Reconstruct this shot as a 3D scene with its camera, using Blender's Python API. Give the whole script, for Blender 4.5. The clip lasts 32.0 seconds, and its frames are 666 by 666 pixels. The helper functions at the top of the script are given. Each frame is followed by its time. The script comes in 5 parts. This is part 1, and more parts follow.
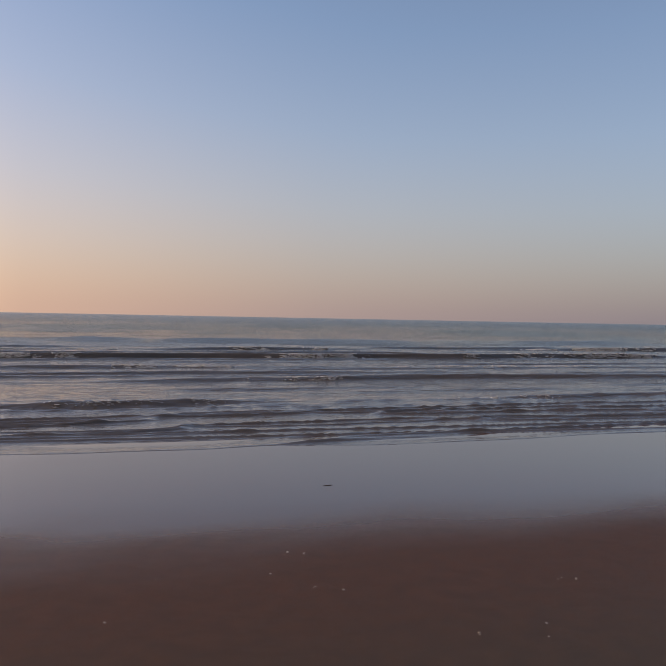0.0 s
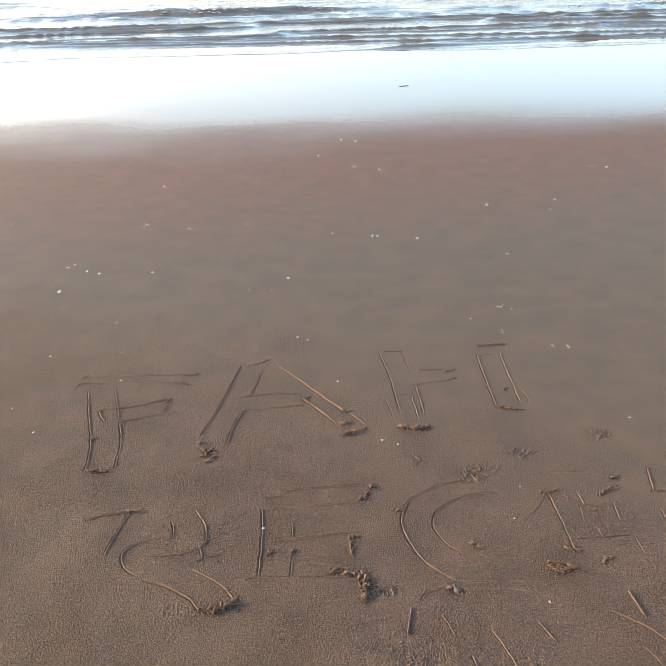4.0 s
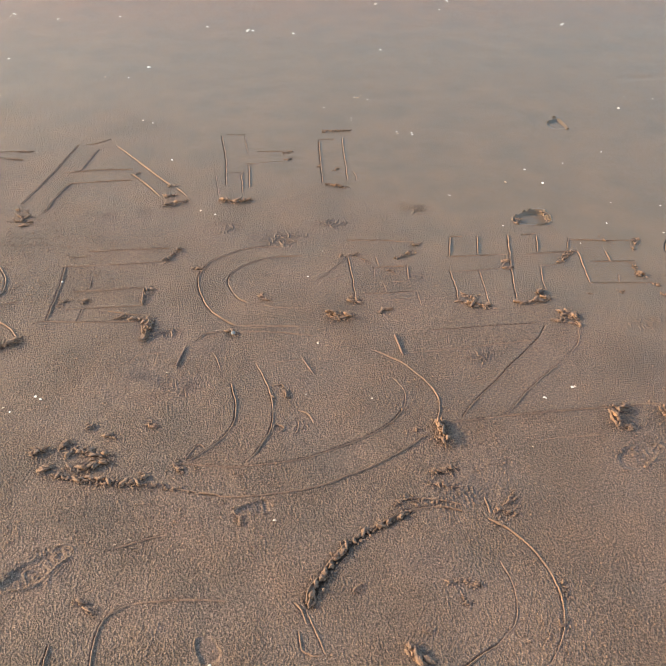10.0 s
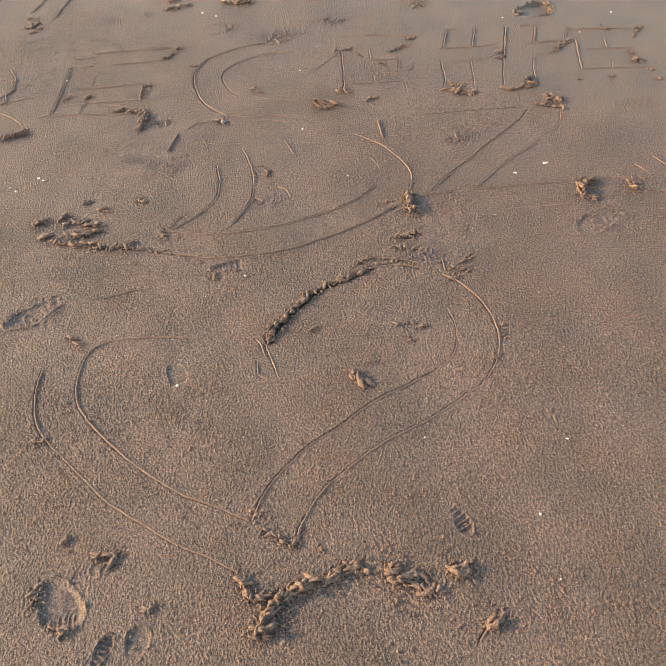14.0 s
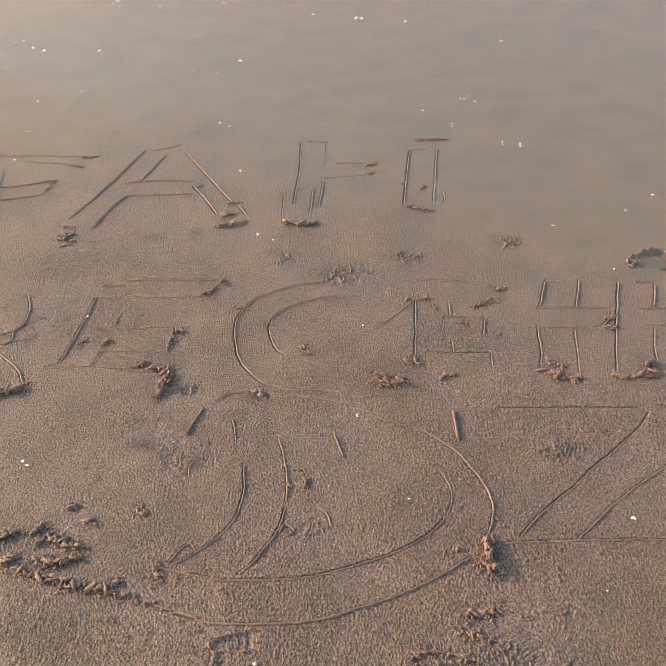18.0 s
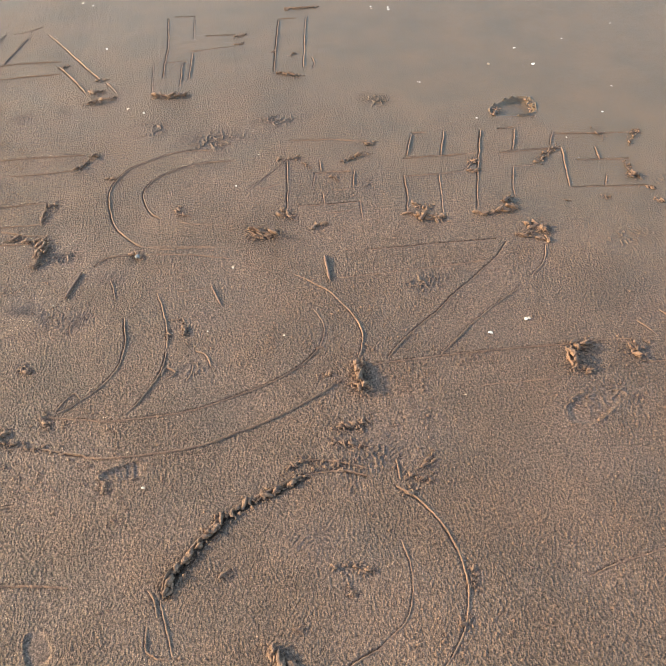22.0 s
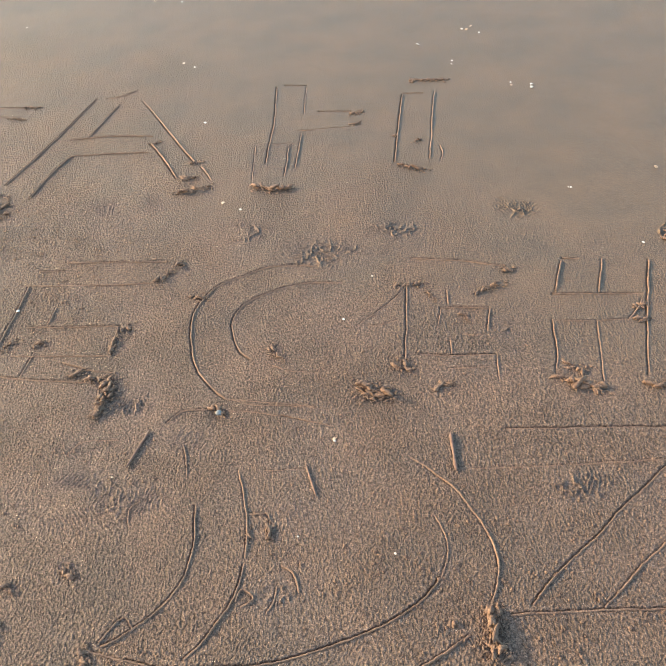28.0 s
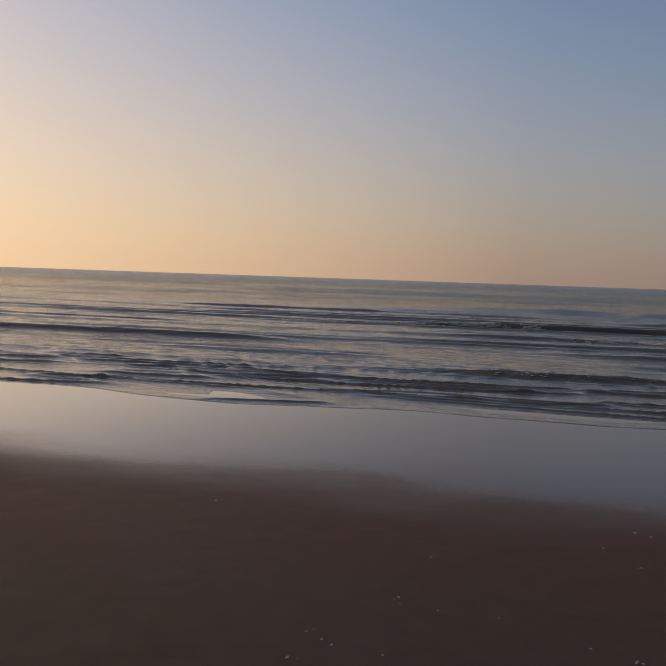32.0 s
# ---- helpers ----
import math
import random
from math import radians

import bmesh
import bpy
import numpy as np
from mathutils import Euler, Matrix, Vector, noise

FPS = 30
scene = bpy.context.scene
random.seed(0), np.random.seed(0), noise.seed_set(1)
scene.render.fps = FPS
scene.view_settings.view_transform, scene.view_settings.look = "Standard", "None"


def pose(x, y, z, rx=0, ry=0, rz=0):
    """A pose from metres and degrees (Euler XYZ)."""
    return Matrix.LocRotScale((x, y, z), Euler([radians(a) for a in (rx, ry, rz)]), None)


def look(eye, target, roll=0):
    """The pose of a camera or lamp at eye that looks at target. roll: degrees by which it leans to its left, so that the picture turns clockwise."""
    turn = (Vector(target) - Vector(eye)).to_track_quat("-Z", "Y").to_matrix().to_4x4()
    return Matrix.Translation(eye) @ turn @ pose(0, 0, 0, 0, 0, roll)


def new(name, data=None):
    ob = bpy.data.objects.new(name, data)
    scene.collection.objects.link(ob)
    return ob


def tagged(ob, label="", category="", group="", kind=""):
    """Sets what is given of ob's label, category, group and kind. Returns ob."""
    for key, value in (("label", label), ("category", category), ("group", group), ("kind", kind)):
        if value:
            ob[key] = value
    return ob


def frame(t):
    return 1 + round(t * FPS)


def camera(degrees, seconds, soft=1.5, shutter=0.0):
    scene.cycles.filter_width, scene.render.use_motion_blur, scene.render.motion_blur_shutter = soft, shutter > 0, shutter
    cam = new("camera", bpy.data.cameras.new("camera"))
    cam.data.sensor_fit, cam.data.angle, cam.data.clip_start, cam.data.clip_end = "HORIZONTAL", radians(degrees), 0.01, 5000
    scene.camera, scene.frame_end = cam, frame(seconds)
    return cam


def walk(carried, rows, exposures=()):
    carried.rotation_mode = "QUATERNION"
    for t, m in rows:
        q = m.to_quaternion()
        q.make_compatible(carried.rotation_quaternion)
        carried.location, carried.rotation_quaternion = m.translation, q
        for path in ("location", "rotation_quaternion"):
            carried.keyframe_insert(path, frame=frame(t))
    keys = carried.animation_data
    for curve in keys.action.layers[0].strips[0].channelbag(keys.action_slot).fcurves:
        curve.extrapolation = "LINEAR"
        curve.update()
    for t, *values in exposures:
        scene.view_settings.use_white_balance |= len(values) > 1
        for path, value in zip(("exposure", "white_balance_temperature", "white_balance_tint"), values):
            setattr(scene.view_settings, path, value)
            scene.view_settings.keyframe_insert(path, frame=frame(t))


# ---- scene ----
cam = camera(44.46, 32.0, soft=1.2)


def eye(x, y, z, yaw, pitch, roll):
    """A pose of the hand-held camera: yaw to the left of the sea's direction, pitch up, roll."""
    a, b = radians(yaw), radians(pitch)
    way = Vector((-math.sin(a) * math.cos(b), math.cos(a) * math.cos(b), math.sin(b)))
    return look((x, y, z), Vector((x, y, z)) + way, roll)


walk(cam, [
    (0, eye(-0.882, 0.783, 1.508, -20.80, -1.04, 1.10)),
    (0.5, eye(-0.883, 0.778, 1.496, -26.83, -1.45, 4.39)),
    (1, eye(-0.885, 0.768, 1.474, -29.91, -3.56, 3.15)),
    (1.5, eye(-0.885, 0.766, 1.471, -27.01, -6.58, 3.37)),
    (2, eye(-0.887, 0.763, 1.464, -18.17, -6.16, 4.96)),
    (2.5, eye(-0.723, 0.679, 1.455, -14.76, -6.90, 1.80)),
    (3, eye(-0.662, 0.529, 1.405, -10.07, -14.07, 0.57)),
    (3.5, eye(-0.556, 0.357, 1.404, -11.64, -21.98, -0.36)),
    (5.5, eye(-0.119, 0.021, 1.155, -8.13, -33.77, -0.98)),
    (6, eye(-0.062, -0.000, 1.155, -12.72, -36.20, 1.08)),
    (6.5, eye(-0.052, -0.016, 1.156, -13.16, -37.68, 1.96)),
    (7, eye(-0.044, -0.014, 1.157, -12.79, -39.24, 1.37)),
    (7.5, eye(-0.029, -0.007, 1.183, -11.88, -40.05, 0.96)),
    (8, eye(-0.024, -0.014, 1.185, -14.46, -38.92, 3.20)),
    (8.5, eye(-0.009, -0.002, 1.186, -15.33, -38.31, 3.49)),
    (9, eye(-0.000, 0.000, 1.190, -13.00, -37.56, 2.69)),
    (9.5, eye(-0.015, -0.013, 1.200, -13.83, -37.89, 1.65)),
    (10, eye(-0.033, -0.039, 1.197, -14.14, -37.31, 2.13)),
    (10.5, eye(0.029, -0.047, 1.185, -8.94, -38.18, -0.07)),
    (11, eye(0.138, -0.049, 1.178, -10.64, -40.49, 0.70)),
    (11.5, eye(0.210, -0.057, 1.187, -9.98, -40.07, -1.34)),
    (12, eye(0.226, -0.083, 1.172, -8.59, -40.13, -0.52)),
    (12.5, eye(0.198, -0.138, 1.163, -7.54, -42.11, -1.89)),
    (13, eye(0.138, -0.218, 1.155, -7.57, -43.28, -1.82)),
    (13.5, eye(0.123, -0.270, 1.138, -7.80, -45.73, -2.27)),
    (14, eye(0.130, -0.299, 1.132, -7.37, -46.89, -2.93)),
    (14.5, eye(0.143, -0.287, 1.141, -8.06, -46.07, -2.28)),
    (15, eye(0.201, -0.147, 1.171, -5.49, -43.43, -2.07)),
    (15.5, eye(0.220, -0.015, 1.193, -4.18, -40.66, -0.20)),
    (17.5, eye(0.272, 0.281, 1.158, -5.27, -39.32, -0.67)),
    (18, eye(0.233, 0.305, 1.141, -1.57, -38.96, -2.15)),
    (18.5, eye(0.184, 0.320, 1.130, 0.37, -38.55, -2.80)),
    (19, eye(0.157, 0.323, 1.140, 2.67, -38.61, -5.13)),
    (19.5, eye(0.212, 0.294, 1.176, -2.08, -37.62, -3.94)),
    (20, eye(0.277, 0.259, 1.192, -7.32, -38.37, -1.46)),
    (20.5, eye(0.328, 0.222, 1.190, -11.99, -38.58, -0.07)),
    (21, eye(0.337, 0.189, 1.173, -13.83, -41.64, 2.16)),
    (21.5, eye(0.359, 0.162, 1.115, -10.11, -46.33, -0.40)),
    (22, eye(0.308, 0.160, 1.082, -8.80, -45.13, -2.06)),
    (22.5, eye(0.265, 0.145, 1.068, -6.43, -44.35, -2.57)),
    (23, eye(0.253, 0.152, 1.077, -3.23, -45.70, -3.27)),
    (23.5, eye(0.270, 0.259, 1.085, -4.84, -46.75, -2.94)),
    (24, eye(0.351, 0.478, 1.027, -4.53, -47.79, -0.85)),
    (24.5, eye(0.397, 0.626, 1.009, -7.00, -48.65, -0.07)),
    (25, eye(0.390, 0.660, 1.004, -3.38, -47.91, -2.49)),
    (25.5, eye(0.368, 0.640, 1.029, -2.60, -45.57, -3.22)),
    (26, eye(0.341, 0.630, 1.041, -0.82, -44.72, -4.48)),
    (26.5, eye(0.325, 0.621, 1.044, 1.81, -44.79, -6.33)),
    (29, eye(0.301, 0.617, 1.082, -3.02, -41.74, -1.30)),
    (29.3, eye(0.285, 0.592, 1.151, -4.99, -34.36, -0.31)),
    (29.5, eye(0.244, 0.561, 1.230, -7.16, -27.98, 1.34)),
    (29.7, eye(0.237, 0.506, 1.284, -6.77, -20.66, -0.93)),
    (30, eye(0.181, 0.368, 1.524, -5.40, -14.42, -2.38)),
    (30.5, eye(0.051, 0.357, 1.553, -5.97, -5.17, -1.33)),
    (31, eye(0.015, 0.289, 1.576, -4.94, -1.56, -0.72)),
    (31.5, eye(-0.080, 0.292, 1.566, 2.81, -1.80, -0.93)),
    (32, eye(-0.082, 0.293, 1.568, 12.73, -3.87, 1.97)),
], exposures=[
    (0, -0.12, 7350, 21), (1, 0.06, 7250, 20), (2, 0.08, 7050, 18), (2.8, -0.1, 6850, 13), (3.3, 0.5, 6900, 8), (3.5, 1.1, 6950, 3), (3.8, 2.0, 6950, -1), (5.5, 2.60, 7400, -4), (8.5, 2.66, 7100, -4),
    (12.5, 2.67, 7000, -3), (15.5, 2.76, 7000, -4), (18, 2.67, 7000, -4), (20.5, 2.60, 7000, -4), (23, 2.82, 6950, -6), (29.0, 2.76, 6900, -6), (29.5, 2.62, 7000, -1), (30.0, 1.58, 7150, 5), (30.4, 0.35, 7050, 14), (31, -0.48, 7050, 16), (32, -0.88, 7000, 14),])

# ---- low evening sun over the sea's left, clear sky with haze along the horizon ----
SUN_AZ, SUN_EL = 70.0, 19.0    # degrees to the left of the sea's direction, and above the horizon
world = bpy.data.worlds.new("evening_sky")
scene.world = world
world.use_nodes = True
wmake, wlink = world.node_tree.nodes.new, world.node_tree.links.new
backdrop = world.node_tree.nodes["Background"]
sky = wmake("ShaderNodeTexSky")
sky.sky_type, sky.sun_disc = "NISHITA", False
sky.sun_elevation, sky.sun_rotation = radians(SUN_EL), radians(-SUN_AZ)
sky.altitude, sky.air_density, sky.dust_density, sky.ozone_density = 0.0, 1.0, 0.6, 2.5
dim = wmake("ShaderNodeVectorMath")
dim.operation = "SCALE"
dim.inputs["Scale"].default_value = 0.20
wlink(sky.outputs["Color"], dim.inputs[0])
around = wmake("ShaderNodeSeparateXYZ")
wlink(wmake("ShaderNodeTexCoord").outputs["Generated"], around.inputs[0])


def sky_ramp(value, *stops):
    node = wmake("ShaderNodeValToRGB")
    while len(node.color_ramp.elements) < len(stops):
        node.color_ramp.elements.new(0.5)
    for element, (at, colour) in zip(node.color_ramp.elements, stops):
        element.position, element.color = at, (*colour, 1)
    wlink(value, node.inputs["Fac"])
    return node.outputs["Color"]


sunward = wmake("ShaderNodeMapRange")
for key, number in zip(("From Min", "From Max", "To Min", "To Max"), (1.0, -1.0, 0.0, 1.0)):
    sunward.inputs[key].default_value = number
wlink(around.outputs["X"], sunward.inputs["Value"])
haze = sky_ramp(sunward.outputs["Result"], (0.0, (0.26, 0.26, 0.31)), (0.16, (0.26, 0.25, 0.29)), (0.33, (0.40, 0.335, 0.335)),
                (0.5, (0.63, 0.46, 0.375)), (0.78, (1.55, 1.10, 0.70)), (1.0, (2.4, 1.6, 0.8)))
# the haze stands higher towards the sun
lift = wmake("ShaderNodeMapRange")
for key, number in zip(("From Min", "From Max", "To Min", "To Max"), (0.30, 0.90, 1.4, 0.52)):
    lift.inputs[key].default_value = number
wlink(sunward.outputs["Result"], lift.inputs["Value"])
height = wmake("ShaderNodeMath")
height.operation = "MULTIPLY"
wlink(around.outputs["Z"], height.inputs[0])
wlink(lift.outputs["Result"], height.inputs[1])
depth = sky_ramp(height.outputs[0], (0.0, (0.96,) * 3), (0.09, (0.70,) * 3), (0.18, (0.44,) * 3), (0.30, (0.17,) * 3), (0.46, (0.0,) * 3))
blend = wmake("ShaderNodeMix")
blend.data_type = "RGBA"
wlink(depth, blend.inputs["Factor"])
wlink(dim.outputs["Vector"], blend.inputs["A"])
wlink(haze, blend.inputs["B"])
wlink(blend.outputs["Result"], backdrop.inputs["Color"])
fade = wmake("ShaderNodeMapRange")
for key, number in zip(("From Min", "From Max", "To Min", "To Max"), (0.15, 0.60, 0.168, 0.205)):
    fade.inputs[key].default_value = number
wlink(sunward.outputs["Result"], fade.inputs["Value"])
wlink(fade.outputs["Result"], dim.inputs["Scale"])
backdrop.inputs["Strength"].default_value = 1.0
lamp = bpy.data.lights.new("sun", "SUN")
lamp.energy, lamp.angle, lamp.color = 2.25, radians(1.2), (1.0, 0.81, 0.63)
sun = new("sun", lamp)
sun_way = Vector((-math.sin(radians(SUN_AZ)) * math.cos(radians(SUN_EL)), math.cos(radians(SUN_AZ)) * math.cos(radians(SUN_EL)), math.sin(radians(SUN_EL))))
sun.matrix_world = look(sun_way * 60, (0, 0, 0))

# ---- noise and mesh tools ----
rng = np.random.default_rng(7)
LATTICE = rng.random((256, 256))


def grain(x, y, size, turn=0):
    """Smooth noise in 0..1 with bumps of that size, in metres."""
    u, v = np.asarray(x) / size + 17.3 * turn, np.asarray(y) / size + 5.7 * turn
    i, j = np.floor(u).astype(int), np.floor(v).astype(int)
    f, g = u - i, v - j
    f, g = f * f * (3 - 2 * f), g * g * (3 - 2 * g)
    i, j, a, b = i % 256, j % 256, (i + 1) % 256, (j + 1) % 256
    return (LATTICE[i, j] * (1 - f) + LATTICE[a, j] * f) * (1 - g) + (LATTICE[i, b] * (1 - f) + LATTICE[a, b] * f) * g


def step(a, b, x):
    s = np.clip((np.asarray(x, float) - a) / (b - a), 0, 1)
    return s * s * (3 - 2 * s)


def lattice(rows, cols):
    k = np.arange(rows * cols).reshape(rows, cols)
    return np.stack([k[:-1, :-1], k[:-1, 1:], k[1:, 1:], k[1:, :-1]], -1)


def sheet(name, points, quads, material):
    """A smooth-shaded mesh from points and four-cornered faces."""
    mesh = bpy.data.meshes.new(name)
    mesh.vertices.add(len(points))
    mesh.vertices.foreach_set("co", points.astype(np.float32).ravel())
    mesh.loops.add(quads.size)
    mesh.loops.foreach_set("vertex_index", quads.astype(np.int32).ravel())
    mesh.polygons.add(len(quads))
    mesh.polygons.foreach_set("loop_start", np.arange(0, quads.size, 4, dtype=np.int32))
    mesh.polygons.foreach_set("use_smooth", np.ones(len(quads), bool))
    mesh.materials.append(material)
    mesh.update(calc_edges=True)
    return new(name, mesh)


def solid(name, points, faces, material, parent=None, smooth=True):
    mesh = bpy.data.meshes.new(name)
    mesh.from_pydata([tuple(p) for p in np.asarray(points).tolist()], [], [tuple(f) for f in faces])
    if smooth:
        mesh.polygons.foreach_set("use_smooth", np.ones(len(mesh.polygons), bool))
    mesh.materials.append(material)
    ob = new(name, mesh)
    if parent:
        ob.parent = parent
    return ob


def ball_template(divisions):
    bm = bmesh.new()
    bmesh.ops.create_icosphere(bm, subdivisions=divisions, radius=1)
    points = np.array([v.co for v in bm.verts])
    faces = np.array([[v.index for v in f.verts] for f in bm.faces])
    bm.free()
    return points, faces


BALL, BALL_FACES = ball_template(2)
DOME, DOME_FACES = ball_template(3)
CRUMB, CRUMB_FACES = ball_template(1)


def lumps(spots, fine=True):
    """Points and faces of crumbly lumps; spots: rows of x, y, z, half width, half depth, half height."""
    base, tris = (BALL, BALL_FACES) if fine else (CRUMB, CRUMB_FACES)
    points, faces = [], []
    for n, (x, y, z, a, b, c) in enumerate(spots):
        rough = 1 + (rng.random(len(base)) - 0.5) * 0.55
        turn = rng.random() * 6.28
        p = base * rough[:, None] * (a, b, c)
        p = np.stack([p[:, 0] * math.cos(turn) - p[:, 1] * math.sin(turn), p[:, 0] * math.sin(turn) + p[:, 1] * math.cos(turn), p[:, 2]], -1)
        points.append(p + (x, y, z))
        faces.append(tris + n * len(base))
    return np.concatenate(points), np.concatenate(faces).tolist()


def smooth_path(flat, gap):
    """A curve through x, y, x, y, ... with points every gap metres."""
    p = np.array(flat, float).reshape(-1, 2)
    q = np.concatenate([2 * p[:1] - p[1:2], p, 2 * p[-1:] - p[-2:-1]])
    out = []
    for a, b, c, d in zip(q, q[1:], q[2:], q[3:]):
        n = max(2, int(np.linalg.norm(c - b) / gap))
        t = np.arange(n)[:, None] / n
        out.append(0.5 * (2 * b + (c - a) * t + (2 * a - 5 * b + 4 * c - d) * t**2 + (3 * b - a - 3 * c + d) * t**3))
    return np.concatenate([*out, p[-1:]])


# ---- materials ----
def paint(name, roughness=0.6):
    """A new material with its nodes at hand: the maker of nodes, the linker and the shader."""
    m = bpy.data.materials.new(name)
    m.use_nodes = True
    shader = m.node_tree.nodes["Principled BSDF"]
    shader.inputs["Roughness"].default_value = roughness
    return m, m.node_tree.nodes.new, m.node_tree.links.new, shader


def noise_node(make, link, place, scale, detail=3.0, stretch=(1, 1, 1)):
    mapping = make("ShaderNodeMapping")
    mapping.inputs["Scale"].default_value = stretch
    link(place, mapping.inputs["Vector"])
    tex = make("ShaderNodeTexNoise")
    tex.inputs["Scale"].default_value, tex.inputs["Detail"].default_value = scale, detail
    link(mapping.outputs["Vector"], tex.inputs["Vector"])
    return tex.outputs["Fac"]


def ramp(make, link, value, *stops):
    node = make("ShaderNodeValToRGB")
    while len(node.color_ramp.elements) < len(stops):
        node.color_ramp.elements.new(0.5)
    for element, (at, colour) in zip(node.color_ramp.elements, stops):
        element.position, element.color = at, (*colour, 1) if len(colour) == 3 else colour
    link(value, node.inputs["Fac"])
    return node.outputs["Color"]


def spread(make, link, value, a, b, c, d):
    node = make("ShaderNodeMapRange")
    node.interpolation_type = "SMOOTHSTEP"
    for key, number in zip(("From Min", "From Max", "To Min", "To Max"), (a, b, c, d)):
        node.inputs[key].default_value = number
    link(value, node.inputs["Value"])
    return node.outputs["Result"]


def maths(make, link, kind, a, b):
    node = make("ShaderNodeMath")
    node.operation = kind
    for slot, value in ((0, a), (1, b)):
        if isinstance(value, (int, float)):
            node.inputs[slot].default_value = value
        else:
            link(value, node.inputs[slot])
    return node.outputs[0]


def wet_sand():
    """Brown beach sand: damp and grainy on the upper beach, smoother towards the sea, under a film of water at the edge."""
    m, make, link, shader = paint("wet_beach_sand")
    place = make("ShaderNodeNewGeometry").outputs["Position"]
    split = make("ShaderNodeSeparateXYZ")
    link(place, split.inputs[0])
    patches = noise_node(make, link, place, 7.0, 6)
    fine = noise_node(make, link, place, 480, 2)
    mid = noise_node(make, link, place, 250, 1.5, (1.0, 0.8, 1.0))
    tone = ramp(make, link, patches, (0.32, (0.074, 0.0470, 0.0335)), (0.68, (0.094, 0.0550, 0.0365)))
    # pale and dark grains; the brightest stop also stands in for glints
    speck = ramp(make, link, fine, (0.30, (0.42, 0.40, 0.38)), (0.5, (1.0, 1.0, 1.0)), (0.64, (1.35, 1.32, 1.3)), (0.74, (2.6, 2.55, 2.5)))
    mix = make("ShaderNodeMix")
    mix.data_type, mix.blend_type = "RGBA", "MULTIPLY"
    mix.inputs["Factor"].default_value = 1.0
    link(tone, mix.inputs["A"])
    link(speck, mix.inputs["B"])
    # shading of the relief put into the colour: gaps darker, tips lighter
    grain_shade = make("ShaderNodeMix")
    grain_shade.data_type, grain_shade.blend_type = "RGBA", "MULTIPLY"
    grain_shade.inputs["Factor"].default_value = 1.0
    link(mix.outputs["Result"], grain_shade.inputs["A"])
    link(ramp(make, link, mid, (0.32, (0.60, 0.58, 0.57)), (0.5, (1.0, 1.0, 1.0)), (0.68, (1.42, 1.40, 1.38))), grain_shade.inputs["B"])
    # the film's edge wanders along the beach
    edge = noise_node(make, link, place, 0.35, 2)
    line = maths(make, link, "ADD", split.outputs["Y"], maths(make, link, "MULTIPLY", edge, 1.6))
    line = maths(make, link, "ADD", line, maths(make, link, "MULTIPLY", split.outputs["X"], 0.06))
    line = maths(make, link, "ADD", line, maths(make, link, "MULTIPLY", maths(make, link, "SUBTRACT", noise_node(make, link, place, 0.9, 4, (0.45, 1.3, 1.0)), 0.5), 0.9))
    film = spread(make, link, line, 6.1, 8.2, 0.0, 1.0)
    slant = maths(make, link, "ADD", split.outputs["Y"], maths(make, link, "MULTIPLY", split.outputs["X"], 0.8))
    damp = spread(make, link, maths(make, link, "ADD", slant, maths(make, link, "MULTIPLY", noise_node(make, link, place, 3.0, 3), 1.3)), 2.6, 3.6, 0.0, 1.0)
    soaked = make("ShaderNodeMix")
    soaked.data_type, soaked.blend_type = "RGBA", "MULTIPLY"
    soaked.inputs["B"].default_value = (0.95, 1.0, 0.93, 1)
    link(damp, soaked.inputs["Factor"])
    calmed = make("ShaderNodeMix")
    calmed.data_type = "RGBA"
    link(damp, calmed.inputs["Factor"])
    link(grain_shade.outputs["Result"], calmed.inputs["A"])
    evened = make("ShaderNodeMix")
    evened.data_type = "RGBA"
    evened.inputs["Factor"].default_value = 0.6
    link(mix.outputs["Result"], evened.inputs["A"])
    link(tone, evened.inputs["B"])
    link(evened.outputs["Result"], calmed.inputs["B"])
    link(calmed.outputs["Result"], soaked.inputs["A"])
    # tint grows redder from 3.3 to 5.2 m towards the sea
    redden = make("ShaderNodeMix")
    redden.data_type, redden.blend_type = "RGBA", "MULTIPLY"
    redden.inputs["B"].default_value = (1.20, 0.81, 0.64, 1)
    link(spread(make, link, split.outputs["Y"], 3.3, 5.2, 0.0, 1.0), redden.inputs["Factor"])
    link(soaked.outputs["Result"], redden.inputs["A"])
    link(redden.outputs["Result"], shader.inputs["Base Color"])
    gloss = maths(make, link, "SUBTRACT", maths(make, link, "SUBTRACT", 0.60, maths(make, link, "MULTIPLY", damp, 0.13)), maths(make, link, "MULTIPLY", film, 0.42))
    link(gloss, shader.inputs["Roughness"])
    shader.inputs["IOR"].default_value = 1.33
    link(maths(make, link, "MULTIPLY", film, spread(make, link, split.outputs["X"], -6.0, 0.0, 0.9, 0.05)), shader.inputs["Coat Weight"])
    shader.inputs["Coat Roughness"].default_value, shader.inputs["Coat IOR"].default_value = 0.10, 1.33
    link(maths(make, link, "ADD", maths(make, link, "MULTIPLY", damp, -0.055), maths(make, link, "ADD", 0.19, maths(make, link, "MULTIPLY", film, 0.38))), shader.inputs["Specular IOR Level"])
    calm = maths(make, link, "MULTIPLY", maths(make, link, "SUBTRACT", 1.0, maths(make, link, "MULTIPLY", damp, 0.80)), maths(make, link, "SUBTRACT", 1.0, film))
    # trodden places are rough, washed ones smooth with faint runnels down the beach
    trodden = spread(make, link, noise_node(make, link, place, 5.5, 3), 0.36, 0.62, 0.45, 1.0)
    runnels = noise_node(make, link, place, 75, 2, (1.0, 0.10, 1.0))
